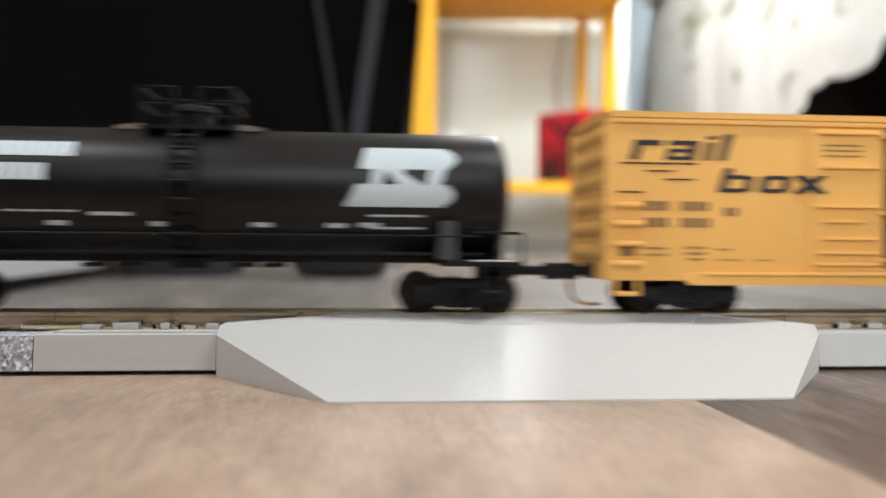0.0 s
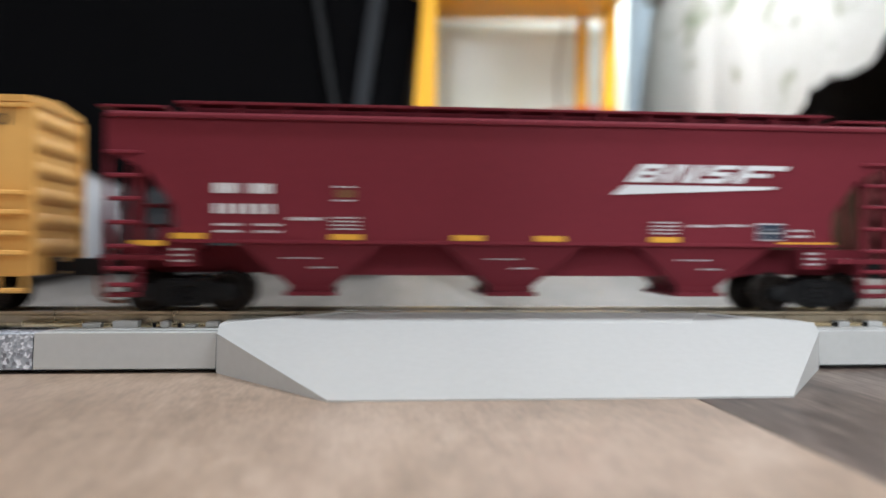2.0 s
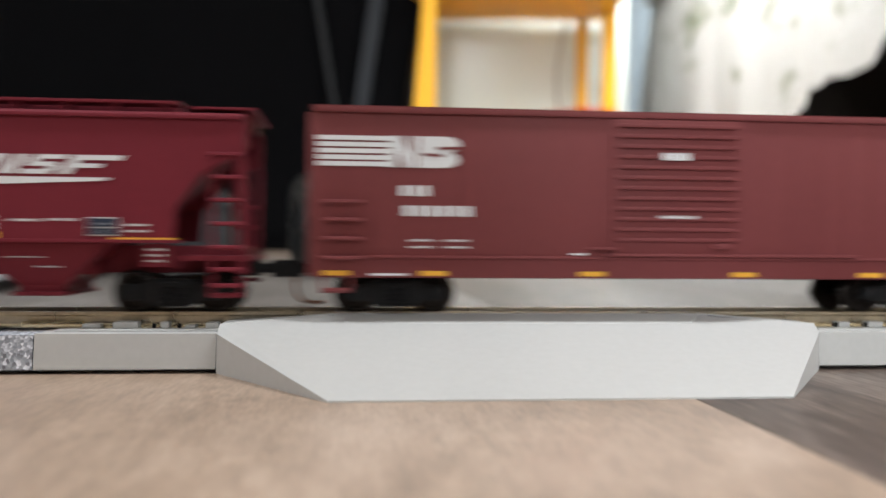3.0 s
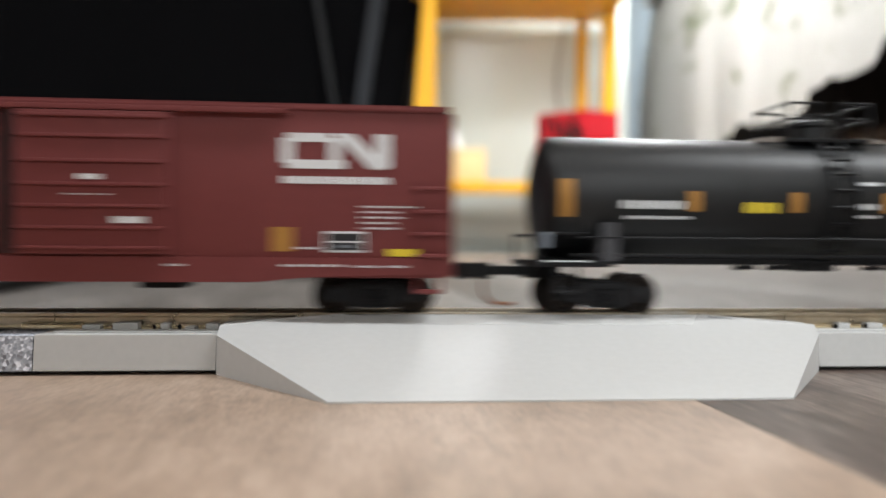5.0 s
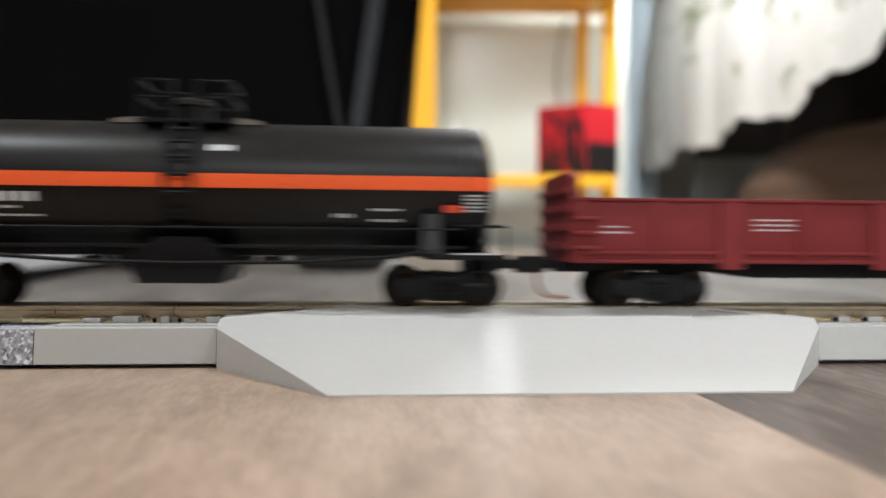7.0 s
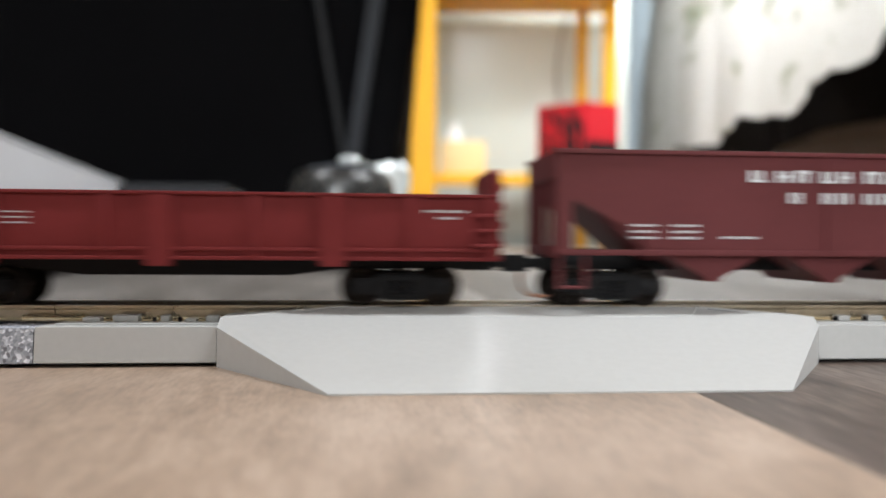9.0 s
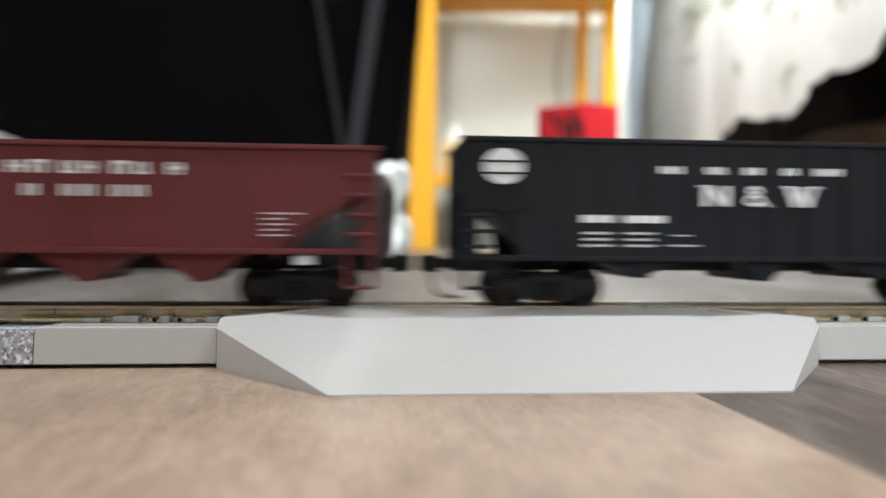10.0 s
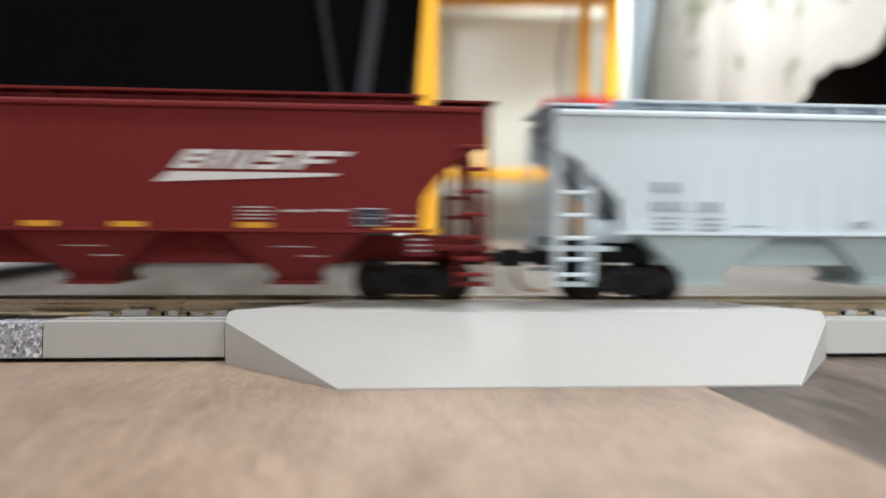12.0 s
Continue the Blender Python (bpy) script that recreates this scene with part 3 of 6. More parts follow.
def plain_track(x0, x1):
    t = thing("track_section", "model track on speckled grey moulded ballast", "track", "track sections", at=(x0, 0, 0))
    n = x1 - x0
    bm = bmesh.new()
    prism(bm, [(-9.6, 0), (9.6, 0), (9.6, 0.6), (12.5, 0.6), (12.1, 5.0), (-12.1, 5.0), (-12.5, 0.6), (-9.6, 0.6)], "x", 0.15, n - 0.15)
    part("ballast_bed", bm, BALLAST, t)
    bm = bmesh.new()
    for i in range(int(n / 5.4)):
        box(bm, 1.5 + i * 5.4, 4.0 + i * 5.4, -8.4, 8.4, 5.0, 5.24)
    part("ties", bm, SLATE_STEEL, t)
    for y in (-4.5, 4.5):
        part("rail", bm_prism(rail_profile(y), "x", 0.1, n - 0.1), RAIL_METAL, t)


rerailer()
for i in range(5):
    plain_track(-63.2 - 248 * (i + 1), -63.2 - 248 * i)
    plain_track(62.0 + 248 * i, 62.0 + 248 * (i + 1))


# ---------------------------------------------------------------- running gear
WHEEL_R = 2.65
SPIN = []
RIDES = []


def wheel_mesh():
    bm = bmesh.new()
    for s in (-1, 1):
        prof = [(3.85, 0.5), (3.85, 2.95), (4.15, 3.1), (4.35, 2.7), (5.35, 2.62), (5.45, 2.5), (5.45, 2.1), (5.15, 1.9), (5.2, 0.9), (5.6, 0.75), (5.6, 0.3)]
        lathe(bm, [(a * s, b) for a, b in prof], "y", (0, 0, 0), 24)
    tube(bm, (0, -6.8, 0), (0, 6.8, 0), 0.45, 8)
    for s in (-1, 1):
        for k in range(5):
            a = 2 * math.pi * k / 5
            tube(bm, (1.5 * math.cos(a), 5.1 * s, 1.5 * math.sin(a)), (1.5 * math.cos(a), 5.35 * s, 1.5 * math.sin(a)), 0.22, 6)
    return mesh_of("wheelset", bm, WHEEL_METAL)


def truck_mesh():
    bm = bmesh.new()
    for s in (-1, 1):
        y0, y1 = (6.2, 7.3) if s > 0 else (-7.3, -6.2)
        z = RAIL
        prism(bm, [(-7.2, z + 2.0), (-6.9, z + 3.4), (-4.6, z + 3.7), (-2.6, z + 4.6), (2.6, z + 4.6), (4.6, z + 3.7), (6.9, z + 3.4), (7.2, z + 2.0), (4.4, z + 1.9), (2.4, z + 0.9), (-2.4, z + 0.9), (-4.4, z + 1.9)], "y", y0, y1)
        for x in (-5.4, 5.4):
            lathe(bm, [(6.2 * s, 1.1), (7.7 * s, 1.05), (7.85 * s, 0.8)], "y", (x, 0, z + 2.65), 12)
            box(bm, x - 1.3, x + 1.3, min(7.0 * s, 7.5 * s), max(7.0 * s, 7.5 * s), z + 3.1, z + 3.9, 0.15)
        for x in (-1.2, 0, 1.2):
            for k in range(3):
                lathe(bm, [(1.4 + k * 0.7, 0.55), (1.75 + k * 0.7, 0.6), (2.05 + k * 0.7, 0.55)], "z", (x, 7.4 * s, z), 8)
        box(bm, -1.9, 1.9, min(7.2 * s, 7.9 * s), max(7.2 * s, 7.9 * s), z + 3.5, z + 4.3, 0.15)
    box(bm, -1.6, 1.6, -6.3, 6.3, RAIL + 2.6, RAIL + 4.8, 0.2)
    return mesh_of("truck", bm, BLACK_PLASTIC)


WHEEL_ME, TRUCK_ME = wheel_mesh(), truck_mesh()


def running_gear(car, offsets):
    for u in offsets:
        tr = shared("truck", TRUCK_ME, car, pose(u * MM, 0, 0))
        for x in (-5.4, 5.4):
            SPIN.append((shared("wheelset", WHEEL_ME, tr, pose(x * MM, 0, (RAIL + WHEEL_R) * MM)), x))


def couplers(car, half, reach=4.2, reach_back=None):
    front = reach
    for s in (-1, 1):
        reach = front if s < 0 or reach_back is None else reach_back
        bm = bmesh.new()
        e = half * s
        box(bm, *sorted((e - 5 * s, e + 0.6 * s)), -1.7, 1.7, 12.2, 14.6, 0.2)
        box(bm, *sorted((e + 0.4 * s, e + (reach - 0.4) * s)), -0.75, 0.75, 12.6, 14.0, 0.2)
        prism(bm, [(e + (reach - 1.6) * s, 0.9), (e + (reach - 1.6) * s, -1.1), (e + (reach + 0.8) * s, -1.3), (e + (reach + 1.0) * s, -0.2), (e + (reach - 0.1) * s, -0.1), (e + (reach + 0.1) * s, 0.9)], "z", 12.3, 14.3)
        box(bm, *sorted((e + (reach - 2.0) * s, e + (reach + 0.2) * s)), -1.2, 1.2, 12.0, 14.5, 0.3)
        hook = part("coupler", bm, BLACK_PLASTIC, car, "black knuckle coupler")
        if s < 0:
            bm = bmesh.new()
            path_tube(bm, [(e - (reach - 1.0), 0, 12.2), (e - (reach - 1.0), 0, 10.6), (e - (reach - 1.3), -0.3, 9.5), (e - (reach - 2.2), -0.9, 8.7), (e - (reach - 3.6), -1.3, 8.4), (e - (reach - 5.2), -1.3, 8.5)], 0.25, 8)
            part("trip_pin", bm, COPPER, hook, "bent copper trip pin")


# ---------------------------------------------------------------- markings: u is measured along the car, z up
def mark(car, u0, u1, z0, z1, material, y=-HALF, name="marking_bar"):
    return part(name, bm_box(u0, u1, y - 0.09, y + 0.03, z0, z1), material, car)


def line(car, u0, u1, z, h, n, material, y=-HALF, fill=0.78, name="lettering_bar"):
    """A row of n plain bars that stands for small writing."""
    bm = bmesh.new()
    if h < 0.55:
        n, h, fill = n * 2, h * 0.8, 0.6
    w = (u1 - u0) / n
    for i in range(n):
        box(bm, u0 + i * w, u0 + i * w + w * fill, y - 0.08, y + 0.03, z, z + h)
    return part(name, bm, material, car)


def shape(car, pts, material, y=-HALF, name="emblem", lift=0.09):
    return part(name, bm_prism(pts, "y", y - lift, y + 0.02), material, car)


def arc(cx, cz, rx, rz, a0, a1, n=10):
    return [(cx + rx * math.cos(radians(a0 + (a1 - a0) * i / n)), cz + rz * math.sin(radians(a0 + (a1 - a0) * i / n))) for i in range(n + 1)]


def ladder(car, u0, u1, levels, material, y=-HALF, stand=0.7, r=0.22, rails=False):
    """Rungs that stand off the side, with stiles where the ladder has them."""
    for z in levels:
        bm = bmesh.new()
        path_tube(bm, [(u0, y + 0.1, z), (u0, y - stand, z), (u1, y - stand, z), (u1, y + 0.1, z)], r, 6)
        part("grab_iron", bm, material, car)
    if rails:
        for u in (u0, u1):
            part("ladder_stile", bm_box(u - 0.35, u + 0.35, y - stand - 0.25, y - stand + 0.35, min(levels) - 0.9, max(levels) + 0.9), material, car)


def stirrup(car, u0, u1, z0, z1, material, y=-HALF, r=0.33):
    bm = bmesh.new()
    path_tube(bm, [(u0, y + 0.3, z1), (u0, y + 0.1, z0), (u1, y + 0.1, z0), (u1, y + 0.3, z1)], r, 6)
    return part("step_iron", bm, material, car)


def freight(name, label, group, start, end):
    """A car from start to end along the train; returns it with a function that makes places on the train local."""
    mid = (start + end) / 2
    car = thing(name, label, "freight car", group)
    RIDES.append((car, mid))
    return car, (end - start) / 2, lambda o: o - mid


# ---------------------------------------------------------------- box cars
def box_body(car, half, z0, z1, roof, material, ribs, sill=None, end_posts=True):
    bm = bmesh.new()
    box(bm, -half, half, -HALF, HALF, z0, z1, 0.25)
    part("body", bm, material, car)
    bm = bmesh.new()
    prism(bm, [(-HALF - 0.25, z1 - 0.6), (HALF + 0.25, z1 - 0.6), (HALF + 0.25, z1 + 0.25), (0, roof), (-HALF - 0.25, z1 + 0.25)], "x", -half - 0.25, half + 0.25)
    rf = part("roof", bm, material, car)
    bm = bmesh.new()
    n = 14
    for i in range(n):
        x = -half + (i + 0.5) * 2 * half / n
        prism(bm, [(-HALF + 1.2, z1 + 0.2), (0, roof - 0.05), (HALF - 1.2, z1 + 0.2), (HALF - 1.2, z1 + 0.45), (0, roof + 0.2), (-HALF + 1.2, z1 + 0.45)], "x", x - 0.35, x + 0.35)
    part("roof_rib", bm, material, rf)
    # corrugated ends
    for s in (-1, 1):
        bm = bmesh.new()
        for z in ribs:
            prism(bm, [(half * s, z - 1.15), (half * s + 0.5 * s, z - 0.3), (half * s + 0.5 * s, z + 0.3), (half * s, z + 1.15)], "y", -HALF + 0.8, HALF - 0.8)
        part("end_corrugation", bm, material, car)
        for t in (-1, 1):
            part("corner_post", bm_box(*sorted((half * s - 0.1 * s, half * s + 0.85 * s)), *sorted((t * HALF, t * (HALF - 0.75))), z0 + 0.2, z1 - 0.7, 0.1), material, car)
    part("underframe", bm_box(-half + 3, half - 3, -2.2, 2.2, z0 - 0.3, z0 + 0.1), BLACK_PLASTIC, car)


def yellow_box_car():
    car, half, L = freight("box_car", "yellow model box car with a black ribbed door", "train cars", 10.7, 109.4)
    box_body(car, half, 12.2, 35.3, 36.4, BOX_YELLOW, [16, 19.4, 22.8, 26.2, 29.6, 32.8])
    y = -HALF
    mat = BOX_YELLOW
    # side sill, deeper between the trucks
    bm = bmesh.new()
    prism(bm, [(L(21), 12.6), (L(22.2), 11.6), (L(96), 11.6), (L(97.4), 12.6), (L(97.4), 13.3), (L(21), 13.3)], "y", y - 0.25, y + 1.0)
    part("side_sill", bm, mat, car)
    part("sill_flange", bm_box(L(23.5), L(92), y - 0.7, y - 0.2, 13.0, 13.45, 0.08), mat, car)
    part("eaves_strip", bm_box(-half, half, y - 0.35, y + 0.2, 33.9, 34.5, 0.1), mat, car)
    # faint upright sheet seams
    for i in range(21):
        u = 15.6 + i * 4.5
        if not 38.5 < u < 69:
            part("sheet_seam", bm_box(L(u), L(u) + 0.22, y - 0.07, y + 0.05, 13.5, 33.8), mat, car)
    # framed door panel with its latch bars
    bm = bmesh.new()
    box(bm, L(39.3), L(50.2), y - 0.3, y + 0.1, 13.4, 33.6, 0.1)
    dp = part("plug_door", bm, mat, car)
    for z, u0, u1 in ((33.0, 40.2, 49.2), (28.2, 40.6, 49.4), (22.7, 40, 49.6), (20.6, 41, 47), (18.2, 41, 49), (16.2, 40.5, 49.5), (14.6, 39.8, 50)):
        part("latch_bar", bm_box(L(u0), L(u1), y - 0.75, y - 0.28, z - 0.2, z + 0.2, 0.06), mat, dp)
    # black ribbed sliding door
    door = part("sliding_door", bm_box(L(50.4), L(68.4), y - 0.4, y + 0.1, 14.2, 33.7, 0.12), RIB_BLACK, car, "black ribbed sliding door")
    bm = bmesh.new()
    for i in range(13):
        z = 15.0 + i * 1.47
        prism(bm, [(y - 0.38, z - 0.45), (y - 0.95, z - 0.15), (y - 0.95, z + 0.2), (y - 0.38, z + 0.5)], "x", L(51.2), L(67.6))
    part("door_rib", bm, RIB_BLACK, door)
    for z in (21.8, 32.6, 15.2):
        part("door_lug", bm_box(L(49.4), L(50.4), y - 0.9, y, z - 0.3, z + 0.3, 0.08), mat, car)
    for u0, u1, z in ((52, 57.5, 28.2), (58.5, 65, 24.2), (61.3, 65.6, 23.2), (51.4, 57, 22.4), (52, 57, 21.5), (58.7, 61, 19.2), (52.2, 55.5, 16.6), (63.5, 67, 16.4)):
        line(car, L(u0), L(u1), z, 0.3, 3, MARK_WHITE, y - 0.98, 0.7)
    # ladders and steps
    ladder(car, L(11.2), L(14.9), [22.6, 20.1, 17.3, 14.6], mat, stand=0.8, r=0.3)
    ladder(car, L(105.2), L(109.0), [22.9, 20.4, 17.7, 15.2], mat, stand=0.8, r=0.3)
    stirrup(car, L(11.4), L(14.6), 10.4, 12.6, mat)
    stirrup(car, L(105.6), L(109.0), 10.4, 12.6, mat)
    bm = bmesh.new()
    for z in (29.5, 25.2, 21.0, 17.0):
        box(bm, -half - 0.9, -half - 0.1, -9.2, -6.2, z - 0.2, z + 0.2)
    part("end_ladder", bm, mat, car)
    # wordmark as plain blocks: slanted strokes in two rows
    def stroke(u0, u1, z0, z1, base):
        a, b = (z0 - base) * 0.3, (z1 - base) * 0.3
        shape(car, [(L(u0 + a), z0), (L(u1 + a), z0), (L(u1 + b), z1), (L(u0 + b), z1)], MARK_BLACK, name="wordmark_stroke")
    for u0, u1, z0, z1 in ((13.2, 14.5, 0, 2.7), (14.5, 17.2, 1.95, 2.7), (18.2, 21.2, 2.05, 2.7), (18.2, 21.2, 1.05, 1.55), (18.2, 21.2, 0, 0.5), (18.2, 19.3, 0.5, 1.05), (21.2, 22.5, 0, 2.7),
                           (23.5, 24.8, 0, 2.5), (23.5, 24.8, 2.9, 3.4), (25.7, 27.0, 0, 3.7)):
        stroke(u0, u1, 28.9 + z0, 28.9 + z1, 28.9)
    for u0, u1, z0, z1 in ((25.8, 27.1, 0, 3.4), (27.1, 29.4, 0, 0.6), (27.1, 29.4, 1.85, 2.45), (29.4, 30.6, 0.2, 2.3),
                           (31.6, 32.9, 0.2, 2.3), (32.3, 35.2, 0, 0.6), (32.3, 35.2, 1.85, 2.45), (34.8, 36.0, 0.2, 2.3)):
        stroke(u0, u1, 24.5 + z0, 24.5 + z1, 24.5)
    shape(car, [(L(36.8), 24.5), (L(38.4), 24.5), (L(41.6), 27.0), (L(40.1), 27.0)], MARK_BLACK, name="wordmark_stroke", lift=0.40)
    shape(car, [(L(40.0), 24.5), (L(41.7), 24.5), (L(38.5), 27.0), (L(37.0), 27.0)], MARK_BLACK, name="wordmark_stroke", lift=0.44)
    for u0, u1, z in ((11.9, 22.9, 28.3), (15.6, 19.6, 27.25), (18.2, 22.5, 26.1), (11.7, 15.3, 24.3)):
        mark(car, L(u0), L(u1), z, z + 0.22, MARK_BLACK)
    for u0, u1, z, h, n in ((15.3, 19, 21.9, 1.3, 4), (20.6, 24.8, 21.9, 1.3, 4), (15.6, 19, 19.6, 1.3, 3), (20.6, 25, 19.6, 1.3, 4), (26.8, 29, 21.2, 1.2, 2),
                            (15.5, 18.8, 16.5, 0.45, 4), (15.5, 18.8, 15.6, 0.45, 4), (21.2, 24.4, 16.6, 0.45, 4), (21.2, 24.4, 15.8, 0.45, 4), (21.6, 24, 15.0, 0.45, 3), (25.8, 28, 16.4, 0.4, 2), (26, 29.5, 15.0, 0.3, 3), (31.5, 34, 15.0, 0.3, 2)):
        line(car, L(u0), L(u1), z, h, n, MARK_SHADOW)
    mark(car, L(12.0), L(14.2), 15.6, 16.8, MARK_SHADOW)
    for i in range(3):
        line(car, L(41.2), L(47), 29.7 + i * 0.75, 0.28, 3, MARK_BLACK, y - 0.3, 0.95)
    # crossed emblem of red and black bars
    def slash(u0, z0, u1, z1, w, m, lift):
        d = Vector((u1 - u0, z1 - z0)).normalized()
        nx, nz = -d.y * w / 2, d.x * w / 2
        shape(car, [(L(u0 + nx), z0 + nz), (L(u0 - nx), z0 - nz), (L(u1 - nx), z1 - nz), (L(u1 + nx), z1 + nz)], m, name="emblem_bar", lift=lift)
    slash(88.2, 22.9, 98.6, 28.4, 1.3, MARK_RED, 0.09)
    slash(88.2, 28.2, 98.6, 22.6, 1.3, MARK_RED, 0.12)
    slash(88.6, 21.9, 93.0, 24.3, 0.9, MARK_BLACK, 0.15)
    slash(93.8, 24.3, 98.2, 21.7, 0.9, MARK_BLACK, 0.15)
    slash(88.6, 29.3, 93.0, 26.9, 0.9, MARK_BLACK, 0.15)
    slash(93.8, 26.9, 98.2, 29.3, 0.9, MARK_BLACK, 0.15)
    mark(car, L(92.6), L(94.2), 24.2, 27.0, MARK_SHADOW, y - 0.1)
    for u0 in (83.2, 100.2):
        line(car, L(u0), L(u0 + 3.6), 25.3, 0.6, 4, MARK_BLACK, fill=0.9)
        line(car, L(u0), L(u0 + 3.4), 24.4, 0.6, 4, MARK_BLACK, fill=0.9)
    mark(car, L(100.2), L(104.2), 14.9, 19.8, MARK_WHITE)
    mark(car, L(100.45), L(103.95), 17.4, 19.55, MARK_BLACK, y - 0.12)
    mark(car, L(100.45), L(103.95), 15.2, 16.9, MARK_BLACK, y - 0.12)
    mark(car, L(101.3), L(101.5), 17.2, 19.6, MARK_WHITE, y - 0.15)
    mark(car, L(100.6), L(103.8), 16.0, 16.2, MARK_WHITE, y - 0.15)
    for i in range(5):
        line(car, L(93.6), L(98.2), 16.0 + i * 0.55, 0.16, 3, MARK_SHADOW, fill=0.95)
    for i in range(3):
        line(car, L(76.2), L(80.6), 15.1 + i * 0.4, 0.2, 4, MARK_BLACK, fill=0.9)
    # slogan in the built-in font
    txt = bpy.data.curves.new("slogan", "FONT")
    txt.body, txt.size, txt.extrude = "The nationwide boxcar pool", 3.17 * MM, 0.05 * MM
    txt.offset = 0.00001
    txt.materials.append(MARK_BLACK)
    ob = new("slogan_lettering", txt)
    ob.parent = car
    ob.matrix_basis = pose(L(70.8) * MM, (y - 0.06) * MM, 31.7 * MM, 90, 0, 0)
    couplers(car, half)
    running_gear(car, (L(23.2), L(96.6)))


def oxide_box_car():
    car, half, L = freight("box_car", "brown-red model box car with a ribbed door", "train cars", 236.3, 332.6)
    box_body(car, half, 12.3, 35.0, 36.0, BOX_BROWN, [15, 18.2, 21.4, 24.6, 27.8, 31.0, 33.4])
    y, mat = -HALF, BOX_BROWN
    part("eaves_strip", bm_box(-half, half, y - 0.4, y + 0.2, 34.3, 35.0, 0.1), mat, car)
    part("side_sill", bm_box(-half + 0.4, half - 0.4, y - 0.3, y + 0.2, 14.9, 15.3, 0.08), mat, car)
    door = part("sliding_door", bm_box(L(276.8), L(295.0), y - 0.35, y + 0.1, 15.4, 34.2, 0.1), mat, car)
    bm = bmesh.new()
    for i in range(12):
        z = 17.4 + i * 1.42
        box(bm, L(277.4), L(294.4), y - 0.75, y - 0.3, z, z + 0.5, 0.12)
    part("door_rib", bm, mat, door)
    part("door_track", bm_box(L(276), L(312), y - 0.7, y - 0.28, 15.32, 15.75, 0.06), mat, car)
    part("door_latch", bm_box(L(273.6), L(277.2), y - 0.8, y, 16.2, 16.6, 0.06), mat, car)
    part("door_latch", bm_box(L(291), L(293.4), y - 0.85, y - 0.3, 16.4, 17.2, 0.06), mat, car)
    for i in range(24):
        u = 240 + i * 3.9
        if not 274 < u < 297 and u < 331:
            part("side_seam", bm_box(L(u), L(u) + 0.12, y - 0.06, y + 0.05, 15.4, 34.0), mat, car)
    ladder(car, L(237.6), L(242.4), [22.4, 20.0, 17.5, 14.9], mat, stand=0.6)
    ladder(car, L(326.5), L(331.3), [22.4, 20.0, 17.5, 14.9], mat, stand=0.6)
    stirrup(car, L(237.4), L(241), 10.6, 12.4, mat)
    stirrup(car, L(328), L(331.6), 10.6, 12.4, mat)
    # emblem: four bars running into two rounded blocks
    for i in range(5):
        mark(car, L(236.6), L(246.6), 27.2 + i * 0.86, 27.2 + i * 0.86 + 0.6, MARK_WHITE, name="emblem_bar")
    shape(car, [(L(246.0), 27.1), (L(249.6), 27.1), (L(249.9), 31.3), (L(246.3), 31.3)], MARK_WHITE)
    shape(car, [(L(249.9), 27.1)] + arc(L(253.6), 28.2, 1.9, 1.1, -90, 60, 6) + arc(L(253.8), 30.2, 1.9, 1.1, -20, 90, 6) + [(L(250.2), 31.3)], MARK_WHITE)
    shape(car, [(L(247.7), 31.35), (L(248.85), 29.0), (L(248.95), 31.35)], mat, y - 0.06)
    shape(car, [(L(247.1), 27.05), (L(248.3), 27.05), (L(247.2), 29.5)], mat, y - 0.06)
    shape(car, [(L(249.65), 27.05), (L(249.95), 27.05), (L(250.2), 31.35), (L(249.9), 31.35)], mat, y - 0.08)
    shape(car, [(L(250.6), 28.7), (L(253.4), 28.5), (L(253.4), 28.9), (L(250.8), 29.1)], mat, y - 0.06)
    shape(car, [(L(252.6), 29.5), (L(255.9), 29.6), (L(255.9), 30.0), (L(252.6), 29.9)], mat, y - 0.06)
    line(car, L(247.7), L(252), 23.3, 1.4, 3, MARK_WHITE, fill=0.68)
    line(car, L(248.1), L(257.8), 20.6, 1.4, 6, MARK_WHITE, fill=0.68)
    for u0 in (249, 253.8):
        line(car, L(u0), L(u0 + 3.2), 17.2, 0.35, 3, MARK_WHITE, fill=0.9)
        line(car, L(u0), L(u0 + 3.2), 16.3, 0.35, 3, MARK_WHITE, fill=0.9)
    line(car, L(283.6), L(287.6), 28.6, 1.0, 4, MARK_WHITE, y - 0.76, 0.8)
    line(car, L(283.2), L(288.6), 20.6, 0.5, 5, MARK_WHITE, y - 0.76, 0.85)
    mark(car, L(271), L(273.2), 15.5, 15.75, MARK_WHITE)
    for u in (237.4, 250.4, 272.2, 293.8, 312.4, 327.6):
        mark(car, L(u), L(u + 3.6), 12.6, 13.25, MARK_YELLOW, name="reflector")
    mark(car, L(243.6), L(248.6), 12.6, 12.9, MARK_WHITE)
    mark(car, L(318.8), L(322.4), 16.4, 18.0, MARK_WHITE, name="placard")
    mark(car, L(319.0), L(322.2), 16.6, 17.8, MARK_INK, y - 0.1, "placard_print")
    for i in range(5):
        line(car, L(323.4), L(326.4), 16.6 + i * 0.75, 0.3, 3, MARK_WHITE)
    couplers(car, half)
    running_gear(car, (L(247.2), L(321.7)))


